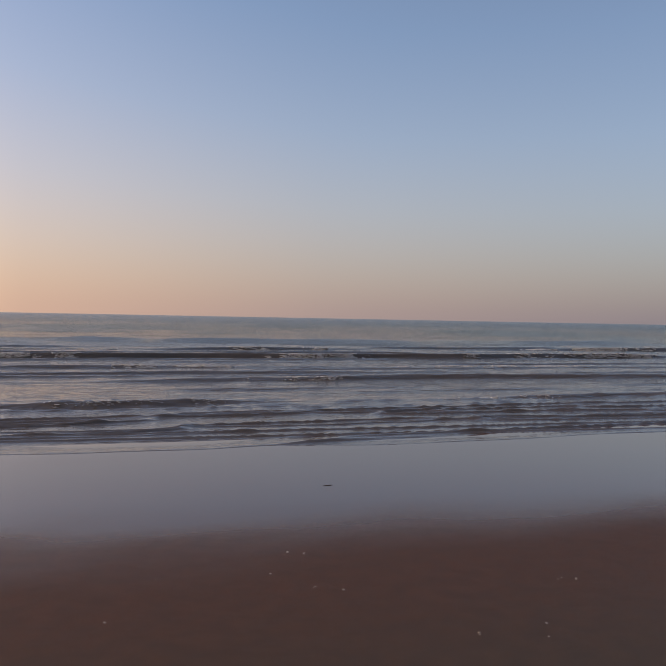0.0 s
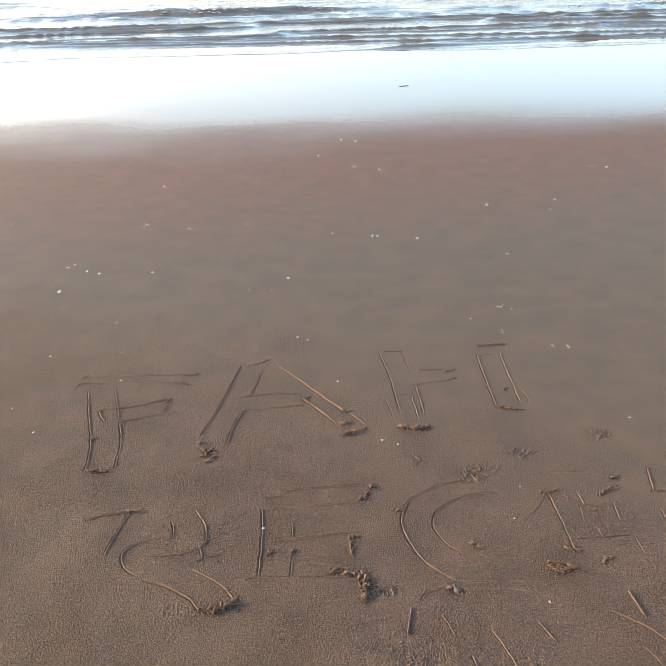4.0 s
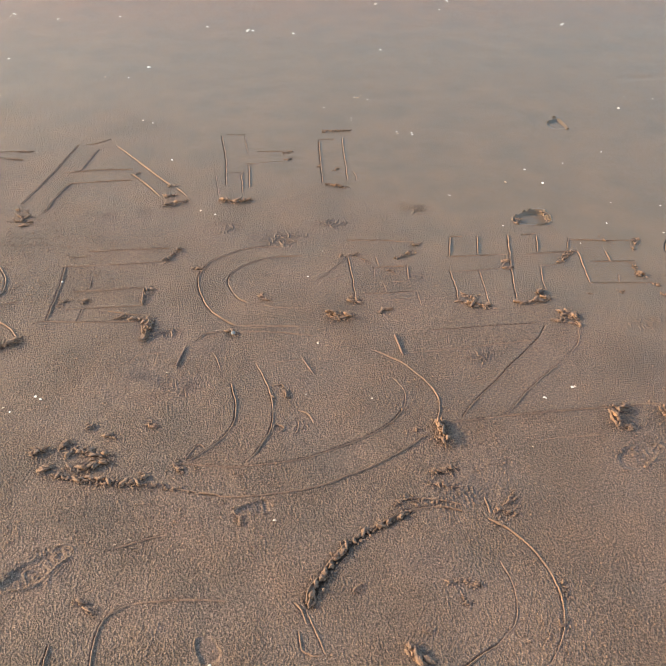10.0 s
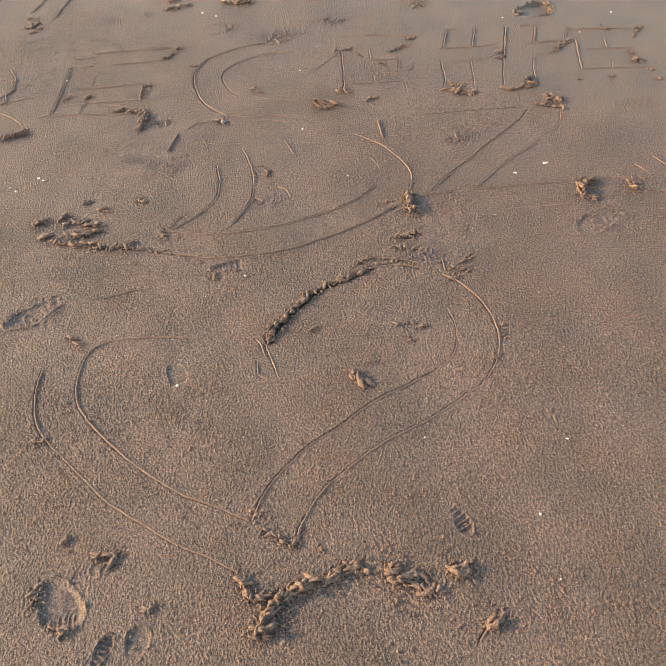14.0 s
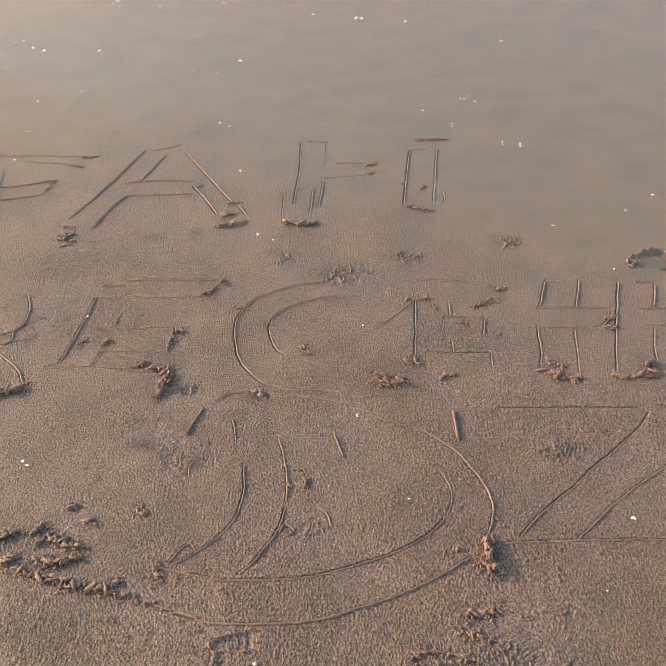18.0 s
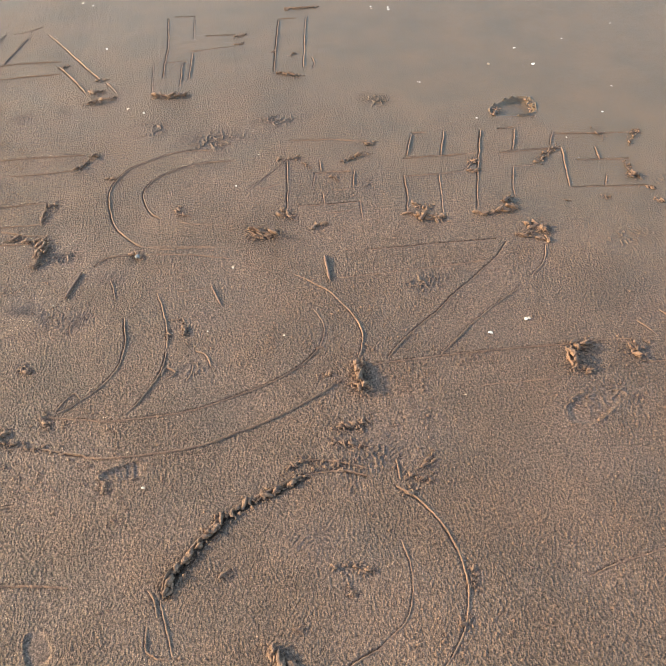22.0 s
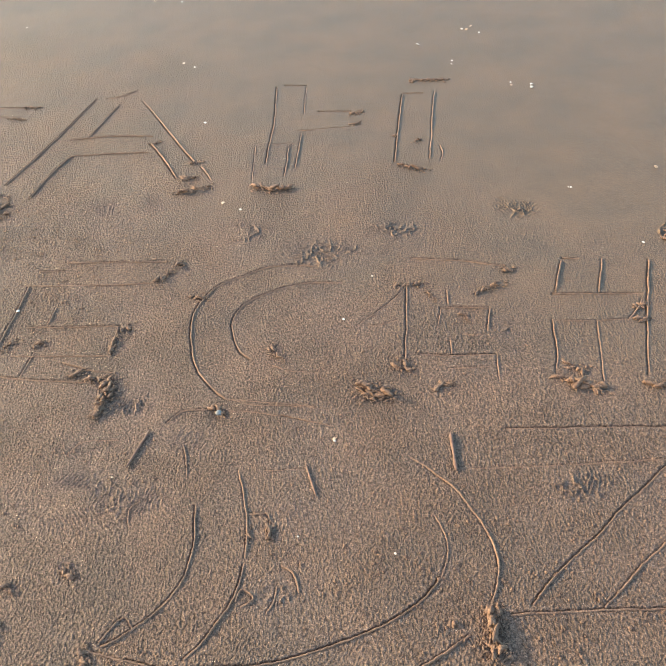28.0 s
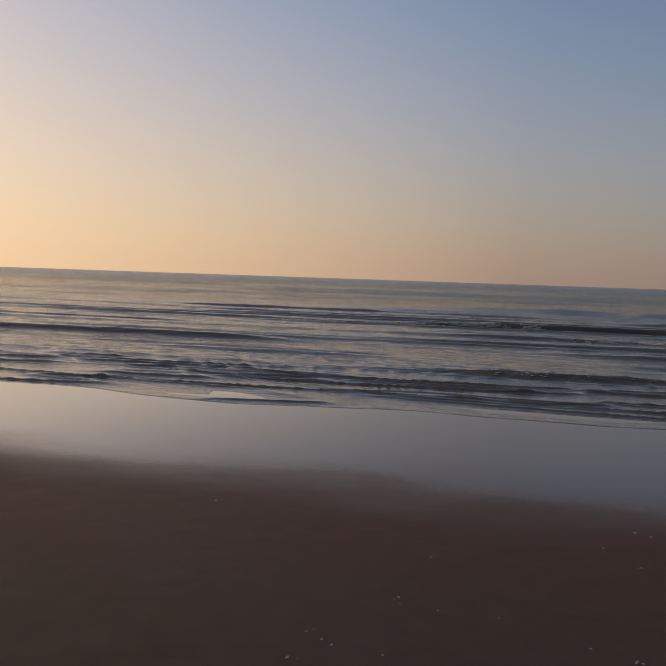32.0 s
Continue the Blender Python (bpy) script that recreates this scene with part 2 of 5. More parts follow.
    relief = maths(make, link, "ADD", maths(make, link, "MULTIPLY", maths(make, link, "ADD", maths(make, link, "MULTIPLY", fine, 0.6), mid), trodden), maths(make, link, "MULTIPLY", runnels, maths(make, link, "ADD", 0.08, maths(make, link, "MULTIPLY", damp, 0.3))))
    bump = make("ShaderNodeBump")
    bump.inputs["Distance"].default_value = 0.0095
    pressed = make("ShaderNodeAttribute")
    pressed.attribute_name = "pressed"
    link(maths(make, link, "MULTIPLY", calm, maths(make, link, "SUBTRACT", 1.0, pressed.outputs["Fac"])), bump.inputs["Strength"])
    link(relief, bump.inputs["Height"])
    link(bump.outputs["Normal"], shader.inputs["Normal"])
    return m


def crumbly_sand():
    """Freshly turned sand: damp and rough, its brown made lighter and redder to carry sunlit warmth."""
    m, make, link, shader = paint("turned_sand", 0.58)
    place = make("ShaderNodeNewGeometry").outputs["Position"]
    fine = noise_node(make, link, place, 420, 3)
    broad = noise_node(make, link, place, 45, 3)
    tone = ramp(make, link, broad, (0.3, (0.092, 0.052, 0.035)), (0.7, (0.155, 0.086, 0.053)))
    speck = ramp(make, link, fine, (0.30, (0.6, 0.58, 0.56)), (0.52, (1.0, 1.0, 1.0)), (0.7, (1.3, 1.28, 1.25)))
    mix = make("ShaderNodeMix")
    mix.data_type, mix.blend_type = "RGBA", "MULTIPLY"
    mix.inputs["Factor"].default_value = 1.0
    link(tone, mix.inputs["A"])
    link(speck, mix.inputs["B"])
    link(mix.outputs["Result"], shader.inputs["Base Color"])
    bump = make("ShaderNodeBump")
    bump.inputs["Distance"].default_value, bump.inputs["Strength"].default_value = 0.003, 0.9
    link(fine, bump.inputs["Height"])
    link(bump.outputs["Normal"], shader.inputs["Normal"])
    shader.inputs["IOR"].default_value, shader.inputs["Specular IOR Level"].default_value = 1.33, 0.24
    return m


def shell_lime():
    m, make, link, shader = paint("bleached_shell", 0.6)
    shader.inputs["Specular IOR Level"].default_value = 0.2
    info = make("ShaderNodeObjectInfo")
    tone = ramp(make, link, info.outputs["Random"], (0.0, (0.30, 0.24, 0.18)), (0.5, (0.42, 0.37, 0.31)), (0.8, (0.26, 0.16, 0.09)), (1.0, (0.50, 0.45, 0.39)))
    link(tone, shader.inputs["Base Color"])
    return m


def dark_wood():
    m, make, link, shader = paint("soaked_wood", 0.5)
    place = make("ShaderNodeNewGeometry").outputs["Position"]
    link(ramp(make, link, noise_node(make, link, place, 90, 4, (0.2, 1, 1)), (0.3, (0.018, 0.013, 0.010)), (0.7, (0.06, 0.042, 0.03))), shader.inputs["Base Color"])
    return m


def sea_water():
    """Murky coastal water, brownish over the shallows, green-grey out at sea."""
    m, make, link, shader = paint("sea_water", 0.08)
    place = make("ShaderNodeNewGeometry").outputs["Position"]
    split = make("ShaderNodeSeparateXYZ")
    link(place, split.inputs[0])
    depth = spread(make, link, split.outputs["Y"], 12, 90, 0.0, 1.0)
    link(ramp(make, link, depth, (0.0, (0.100, 0.074, 0.054)), (0.35, (0.062, 0.057, 0.048)), (1.0, (0.030, 0.055, 0.062))), shader.inputs["Base Color"])
    shader.inputs["IOR"].default_value = 1.33
    ripple = noise_node(make, link, place, 4.5, 5, (0.42, 1.5, 1.0))
    swell = noise_node(make, link, place, 0.5, 4, (0.42, 1.6, 1.0))
    bump = make("ShaderNodeBump")
    bump.inputs["Distance"].default_value = 0.05
    link(maths(make, link, "SUBTRACT", spread(make, link, split.outputs["Y"], 10.4, 18, 0.25, 1.0), spread(make, link, split.outputs["Y"], 70, 250, 0.0, 0.3)), bump.inputs["Strength"])
    link(maths(make, link, "MULTIPLY", maths(make, link, "ADD", ripple, maths(make, link, "ADD", maths(make, link, "MULTIPLY", swell, 0.5), maths(make, link, "MULTIPLY", noise_node(make, link, place, 15, 3, (0.5, 1.4, 1.0)), 0.30))), spread(make, link, split.outputs["Y"], 20, 120, 1.0, 6.0)), bump.inputs["Height"])
    link(bump.outputs["Normal"], shader.inputs["Normal"])
    link(spread(make, link, split.outputs["Y"], 15, 250, 0.07, 0.22), shader.inputs["Roughness"])
    return m


def sea_foam():
    m, make, link, shader = paint("sea_foam", 0.7)
    place = make("ShaderNodeNewGeometry").outputs["Position"]
    link(ramp(make, link, noise_node(make, link, place, 14, 4), (0.3, (0.34, 0.34, 0.34)), (0.65, (0.62, 0.62, 0.61))), shader.inputs["Base Color"])
    return m


def pale_wood():
    m, make, link, shader = paint("sandy_wood", 0.7)
    place = make("ShaderNodeNewGeometry").outputs["Position"]
    link(ramp(make, link, noise_node(make, link, place, 120, 4), (0.3, (0.075, 0.042, 0.031)), (0.7, (0.125, 0.072, 0.052))), shader.inputs["Base Color"])
    shader.inputs["Specular IOR Level"].default_value = 0.1
    return m


def grey_stone():
    m, make, link, shader = paint("grey_stone", 0.5)
    place = make("ShaderNodeNewGeometry").outputs["Position"]
    link(ramp(make, link, noise_node(make, link, place, 200, 4), (0.3, (0.06, 0.06, 0.06)), (0.7, (0.11, 0.105, 0.10))), shader.inputs["Base Color"])
    shader.inputs["Specular IOR Level"].default_value = 0.2
    return m


TWIG, STONE = pale_wood(), grey_stone()
SAND, TURNED, SHELL, WOOD, WATER, FOAM = wet_sand(), crumbly_sand(), shell_lime(), dark_wood(), sea_water(), sea_foam()

# ---- the sea: rows of low breakers rolling in, parallel to the beach ----
# crest's distance from the camera's ground, height, front width, back width, its wander along the beach
BREAKERS = ((10.7, 0.012, 0.04, 0.09, 0.9), (11.2, 0.016, 0.05, 0.11, 1.2), (11.9, 0.020, 0.05, 0.13, 1.3), (12.8, 0.028, 0.06, 0.17, 1.3), (13.7, 0.022, 0.06, 0.16, 1.4), (14.8, 0.080, 0.20, 0.9, 0.8), (16.6, 0.035, 0.16, 0.7, 1.0),
            (19.6, 0.10, 0.24, 1.2, 1.0), (22.2, 0.05, 0.22, 1.0, 1.2), (24.8, 0.14, 0.30, 1.4, 1.3), (27.6, 0.06, 0.30, 1.2, 1.6),
            (30.5, 0.15, 0.30, 1.8, 1.6), (34.0, 0.08, 0.40, 1.5, 2.0), (37.5, 0.18, 0.40, 2.2, 2.2), (42.0, 0.12, 0.60, 2.0, 2.6), (47.0, 0.22, 0.8, 2.6, 2.8),
            (17.6, 0.03, 0.12, 0.5, 1.2), (21.0, 0.04, 0.13, 0.6, 1.4), (23.4, 0.04, 0.14, 0.6, 1.6), (26.2, 0.05, 0.16, 0.7, 1.8), (29.0, 0.05, 0.17, 0.8, 2.0), (32.3, 0.07, 0.2, 0.9, 2.2), (35.6, 0.07, 0.25, 0.9, 2.4), (40.0, 0.10, 0.3, 1.0, 2.6), (44.5, 0.10, 0.4, 1.1, 3.0), (52.0, 0.14, 0.5, 1.4, 3.2),
            (58.0, 0.24, 1.1, 3.0, 3.5), (66.0, 0.16, 1.3, 3.0, 4.0), (74.0, 0.26, 1.5, 3.5, 4.5), (95.0, 0.28, 2.0, 4.0, 6.0), (125.0, 0.30, 2.6, 5.0, 8.0), (170.0, 0.32, 3.5, 6.0, 11.0))
BREAKERS = tuple((y, high * (0.45 if n < 5 else 0.65 if n in range(16, 26) else 0.85), front * 0.55, back * 0.62, wander) for n, (y, high, front, back, wander) in enumerate(BREAKERS))
SEA_LEVEL = -0.02


def water_edge(x):
    """How far out the thin tongue of water reaches, along the beach."""
    return 10.0 + 0.9 * (grain(x, 0 * x, 3.4, 3) - 0.5) + 0.35 * (grain(x, 0 * x, 1.1, 4) - 0.5) - 0.03 * x


def crest_line(n, x):
    y, _, _, _, wander = BREAKERS[n]
    return y + wander * (grain(x, 0 * x, y * 0.45, n + 9) - 0.5) + 0.3 * wander * (grain(x, 0 * x, y * 0.12, n + 31) - 0.5)


def crest_height(n, x):
    y, high, *_ = BREAKERS[n]
    return high * (0.18 + 1.25 * step(0.25, 0.75, grain(x, 0 * x, y * 0.30, n + 51)))


def sea_height(x, y):
    z = np.zeros_like(x)
    for n, (_, _, front, back, _) in enumerate(BREAKERS):
        off = y - crest_line(n, x)
        shape = np.where(off < 0, np.exp(-((off / front) ** 2)), np.exp(-((off / back) ** 2)))
        z += crest_height(n, x) * shape - 0.25 * crest_height(n, x) * np.exp(-(((off + 2.2 * front) / (1.6 * front)) ** 2))
    # small crossing ripples
    z += 0.018 * step(12.5, 19, y) * (grain(x * 0.55, y, 0.34, 2) - 0.5) + 0.055 * step(18, 40, y) * (grain(x * 0.3, y, 0.9, 5) - 0.5)
    z += 0.010 * (grain(x * 0.2, y, 0.17, 6) - 0.5) * step(12.5, 18, y)
    lines = 1 - abs(2 * grain(x * 0.10 + 0.05 * y, y - 0.05 * x, 0.42, 13) - 1)
    cross = 1 - abs(2 * grain(x * 0.13, y + 0.07 * x, 0.55, 14) - 1)
    z += 0.040 * (lines**16 + 0.8 * cross**16) * (1 - step(13, 18, y))
    z += 0.010 * (grain(x * 0.45, y, 0.14, 23) - 0.5) * step(10.6, 11.6, y) * (1 - step(14, 17, y))
    return z


def build_sea():
    u = np.concatenate([np.linspace(-3.5, -1.15, 40), np.arange(-1.1, 1.75, 0.0058), np.linspace(1.8, 4.2, 40)])
    rows = [0.0]
    while rows[-1] < 4900:
        d = 10 + rows[-1]
        rows.append(rows[-1] + max(0.022 if d < 14 else 0.07 if d < 34 else 0.12, min(d * d * 0.0006, d * 0.04) if d > 40 else 0))
    rows = np.array(rows)
    far, across = np.meshgrid(rows, u, indexing="ij")
    x = across * (10 + far)
    edge = water_edge(np.clip(x, -40, 60))
    y = np.where(far < 30, edge * (1 - far / 30) + 10 * far / 30, 10) + far
    z = SEA_LEVEL + sea_height(x, y) * step(0, 0.25, far) + 0.004 * step(0, 0.05, far) * (1 - step(0.06, 0.4, far)) + 0.012 * (1 - step(0, 2.5, far))
    z = np.where(far < 0.02, -0.01, z)
    ob = sheet("water", np.stack([x, y, z], -1).reshape(-1, 3), lattice(*x.shape).reshape(-1, 4), WATER)
    tagged(ob, "grey-green sea with low breakers under an evening sky", "sea", kind="structure")


def foam_patch(n, x0, x1, amount):
    """A broken line of foam along the crest of a breaker."""
    dist = BREAKERS[n][0]
    k = int(amount * 44)
    x = x0 + (x1 - x0) * rng.random(k)
    x = x + 0.5 * (grain(x, x, 0.6, n) - 0.5)
    y = crest_line(n, x) - BREAKERS[n][2] * (rng.random(k) * 1.5 - 0.2)
    z = SEA_LEVEL + sea_height(x, y)
    size = dist * 0.00030 * (0.4 + rng.random(k) ** 2 * 1.8)
    dense = 0.6 * grain(x, y * 0, dist * 0.03, n + 70) + 0.4 * grain(x, y * 3, dist * 0.006, n + 71) > 0.42 + 0.12 * rng.random(k) + 0.35 * abs(2 * (x - x0) / (x1 - x0) - 1) ** 3
    spots = [(a, b, c, s * 4.5, s * 1.8, s * 0.5) for a, b, c, s in zip(x[dense], y[dense], z[dense], size[dense])]
    points, faces = lumps(spots, fine=False)
    tagged(solid("foam", points, faces, FOAM), "white foam along the crest of a breaker", "foam", kind="stuff")


build_sea()
for n, x0, x1, amount in ((11, -9, 2, 150), (11, 7, 12, 90), (11, 15, 27, 170), (13, -3, 3, 70), (13, 8, 14, 90), (13, 22, 36, 130), (9, 1, 6, 60), (9, 10, 19, 100),
                          (7, 4, 7, 20), (5, -2, 3, 10), (5, 6, 10, 10)):
    foam_patch(n, x0, x1, amount)

# ---- makers of the small things on the sand ----
CUTS = []      # broad furrows: path, half width, depth
LINES = []     # thin scratches: path, half width, depth
PRINTS = []    # footprints and scuffed places


def mark(name, label):
    return tagged(new(name), label, "sand drawing", group="marks scratched in the sand")


# how a line was drawn: ridge width and height, furrow half width and depth, in millimetres
STROKES = {"ridge": (3.6, 2.4, 1.3, 1.3), "cut": (2.6, 1.2, 1.6, 3.4), "both": (3.2, 2.0, 1.5, 2.6), "faint": (2.8, 1.6, 1.2, 1.3)}


def scratch(sign, kind, *flat):
    """A scratched line: a thin furrow with a crumbly raised burr on its lee side."""
    far = 1 + 0.28 * float(step(1.3, 2.2, flat[1]))    # wider and deeper towards the sea, to strengthen the lines' light and shade
    wide, high, half, deep = (v / 1000 * far for v in STROKES[kind])
    path = smooth_path(flat, 0.004)
    way = np.gradient(path, axis=0)
    side = np.stack([-way[:, 1], way[:, 0]], -1) / (np.linalg.norm(way, axis=1)[:, None] + 1e-9)
    n = len(path)
    seed, along = flat[0] * 31 + flat[1] * 17, np.arange(n) * 0.004
    path = path + side * (0.0026 * (grain(along, np.full(n, seed), 0.03) - 0.5) + 0.0012 * (rng.random(n) - 0.5))[:, None]
    level = abs(flat[-2] - flat[0]) / (math.hypot(flat[-2] - flat[0], flat[-1] - flat[1]) + 1e-6)
    LINES.append((smooth_path(path.ravel(), 0.0013), half, deep * (1 + 0.7 * level**2)))
    lee = np.where((side @ (1.0, -0.35) > 0)[:, None], side, -side)
    broken = step(0.12, 0.45, grain(along, np.full(n, seed + 5), 0.05)) if kind == "faint" else step(0.0, 0.25, grain(along, np.full(n, seed + 5), 0.05))
    swell = (0.55 + 0.55 * grain(along, np.full(n, seed + 9), 0.011) + 0.5 * (rng.random(n) - 0.5)).clip(0.2)
    ends = np.minimum(np.minimum(np.arange(n), np.arange(n)[::-1]) / 4 + 0.15, 1)
    w, h = 0.5 * wide * (0.6 + 0.5 * swell), high * swell * ends * broken
    ridge = path + lee * (0.7 * half + 0.3 * wide)
    rows = []
    for across, up in ((-1.0, -0.6), (-0.75, 0.6), (-0.2, 1.0), (0.4, 0.85), (0.9, 0.3), (1.0, -0.6)):
        rows.append(np.concatenate([ridge + side * (w * across)[:, None], (h * up + (-0.002 if up < 0 else 0.0002))[:, None]], 1))
    points = np.stack(rows, 1).reshape(-1, 3)
    faces = [(i * 6 + k, i * 6 + k + 1, i * 6 + k + 7, i * 6 + k + 6) for i in range(n - 1) for k in range(5)]
    run, rise = abs(path[-1] - path[0])
    bow = np.linalg.norm(np.diff(path[::4], axis=0), axis=1).sum() / (math.hypot(run, rise) + 1e-6)
    name = "curved_line" if bow > 1.06 else "level_line" if run > 3 * rise else "upright_line" if rise > 2 * run else "slanted_line"
    solid(name, points, faces, TURNED, sign)


def clod(parent, x, y, up, thick, long, turn):
    """One squeezed-up roll of damp sand: drawn out and bent, its surface bulging in crumbs with creases between."""
    base, tris = (DOME, DOME_FACES) if thick > 0.0085 else (BALL, BALL_FACES)
    knobs = rng.normal(size=(11, 3))
    knobs /= np.linalg.norm(knobs, axis=1)[:, None]
    reach, ball = 0.45 + 0.35 * rng.random(11), 0.30 + 0.22 * rng.random(11)
    c = base @ knobs.T
    under = ball**2 - reach**2 * (1 - c * c)
    bulge = np.where((under > 0) & (c > 0), reach * c + np.sqrt(under.clip(0)), 0.5).max(1) * (0.86 + 0.28 * rng.random(len(base)))
    p = base * bulge[:, None] * (long * 0.54, thick * (0.50 + 0.15 * rng.random()), thick * (0.50 + 0.2 * rng.random()))
    bend = (rng.random() - 0.5) * 1.4 / long
    px, py = p[:, 0], p[:, 1] + bend * p[:, 0] ** 2
    p = np.stack([px * math.cos(turn) - py * math.sin(turn), px * math.sin(turn) + py * math.cos(turn), p[:, 2] + px * (rng.random() - 0.5) * 0.5], -1)
    solid("clod", p + (x, y, thick * 0.24 + up), tris.tolist(), TURNED, parent)


def litter(x0, y0, x1, y1, thick, count):
    """Crumbs fallen along a line of turned sand, thinning out to both sides."""
    spots = []
    for _ in range(count):
        t, away = rng.random() * 1.2 - 0.1, rng.normal(size=2) * thick * 0.85
        s = 0.0007 + 0.0019 * rng.random() ** 2.2
        spots.append((x0 + (x1 - x0) * t + away[0] + 0.2 * thick, y0 + (y1 - y0) * t + away[1], s * 0.3, s * (1 + 0.9 * rng.random()), s * 0.85, s * 0.8))
    return lumps(spots, fine=False)


def heap(x0, y0, x1, y1, thick, count):
    """A low heap of turned sand where a stroke ends: rolls and clods along a line, in a litter of crumbs; thickness in millimetres."""
    pile = tagged(new("sand_heap"), "crumbly heap of turned brown sand beside a scratched line", "sand heap", group="heaps of turned sand")
    thick = thick / 1000
    span, way = math.hypot(x1 - x0, y1 - y0), math.atan2(y1 - y0, x1 - x0)
    if thick > 0.0085:
        count = int(count * 2.2)
    for k in range(count):
        t = (k + 0.5 + 0.7 * (rng.random() - 0.5)) / count
        size = min(thick, 0.0078) * (0.55 + 0.6 * rng.random())
        long = min(max(span * 1.3, size * 1.5), size * (1.5 + 2.2 * rng.random()))
        off = rng.normal() * thick * 0.35
        clod(pile, x0 + (x1 - x0) * t - off * math.sin(way), y0 + (y1 - y0) * t + off * math.cos(way), (thick * (1.05 if thick > 0.0085 else 0.55) * rng.random() * (1 - abs(off) / thick) if count > 4 and k % 3 < 2 else 0), size, long, way + rng.normal() * 0.55)
    points, faces = litter(x0, y0, x1, y1, thick, 14 + 9 * count)
    tagged(solid("crumb_cover", points, faces, TURNED, pile, smooth=False), kind="stuff")
    PRINTS.append(("dent", (x0 + x1) / 2 + thick, (y0 + y1) / 2 - thick * 0.5, max(span / 2, 2 * thick), max(abs(y1 - y0) / 2, 2 * thick), 0.35))


def bank(high, count, *flat):
    """A sharp broken lip of sand along a deep scratch, with single thrown-up lumps on it."""
    path = smooth_path(flat, 0.006)
    ridge = tagged(new("sand_bank"), "low bank of thrown-up sand along a deep scratch", "sand bank")
    n = len(path)
    way = np.gradient(path, axis=0)
    side = np.stack([-way[:, 1], way[:, 0]], -1) / (np.linalg.norm(way, axis=1)[:, None] + 1e-9)
    along = np.arange(n) * 0.006
    w = 0.075 * high * (0.5 + grain(along, np.full(n, high * 90), 0.02)) + 0.0008
    h = 0.40 * high * (1.3 * grain(along, np.full(n, high * 50), 0.022) - 0.25 + 0.3 * rng.random(n)).clip(0.05) * np.minimum(1, np.minimum(np.arange(n), np.arange(n)[::-1]) / 6 + 0.2)
    path = path + side * (0.008 * (grain(along, np.full(n, high * 20), 0.03) - 0.5))[:, None]
    rows = [np.concatenate([path + side * (w * c)[:, None], (h * up + (-0.003 if up < 0 else 0.0006))[:, None]], 1) for c, up in ((-1, -0.3), (-0.6, 0.6), (0, 1.0), (0.5, 0.7), (1, -0.3))]
    solid("crest", np.stack(rows, 1).reshape(-1, 3), [(i * 5 + k, i * 5 + k + 1, i * 5 + k + 6, i * 5 + k + 5) for i in range(n - 1) for k in range(4)], TURNED, ridge, smooth=False)
    spots = []
    for k in range(count * 9):
        i = int(rng.random() * (n - 1))
        s = 0.0009 + 0.0022 * rng.random() ** 2
        spots.append((path[i][0] + rng.normal() * 0.006 + 0.003, path[i][1] + rng.normal() * 0.006 - 0.003, s * 0.3 + h[i] * rng.random() * 0.4, s * (1 + rng.random()), s * 0.9, s))
    points, faces = lumps(spots, fine=False)
    tagged(solid("crumb_cover", points, faces, TURNED, ridge, smooth=False), kind="stuff")
    for k in range(count):
        i = min(max(int(n * (0.03 + 0.94 * (k + 0.8 * (rng.random() - 0.5)) / count)), 1), n - 2)
        size = min(high * (0.22 + 0.34 * rng.random()), 0.0085)
        clod(ridge, path[i][0] + 0.35 * high * rng.random(), path[i][1] - 0.30 * high * rng.random(), h[i] * 0.4 * rng.random(), size, size * (1.4 + 1.8 * rng.random()), math.atan2(way[i][1], way[i][0]) + rng.normal() * 0.4)
    if high > 0.012:
        CUTS.append((path + (0.006, -0.003), 0.006, high * 0.34))


def shell(x, y, wide):
    """A small bleached shell half, ribbed and domed, lying on the sand."""
    points, faces = [], []
    tilt, turn = rng.random() * 0.5, rng.random() * 6.28
    for i in range(6):
        for j in range(9):
            r, a = i / 5, (j / 8 - 0.5) * 2.5
            rib = 1 + 0.06 * (j % 2)
            px, py = r * math.sin(a) * 0.62 * rib, r * math.cos(a) * rib - 0.45
            points.append((px, py, 0.34 * (1 - (r * 1.0 - 0.45) ** 2 * 2.2) * math.cos(a * 0.62) * rib))
    for i in range(5):
        for j in range(8):
            faces.append((i * 9 + j, i * 9 + j + 1, i * 9 + j + 10, i * 9 + j + 9))
    ob = solid("shell", np.array(points) * wide * 0.85, faces, SHELL)
    ob.matrix_world = Matrix.Translation((x, y, 0.001)) @ Matrix.Rotation(turn, 4, "Z") @ Matrix.Rotation(tilt, 4, "X")
    tagged(ob, "small bleached white shell lying on damp sand", "shell", group="shells on the beach")


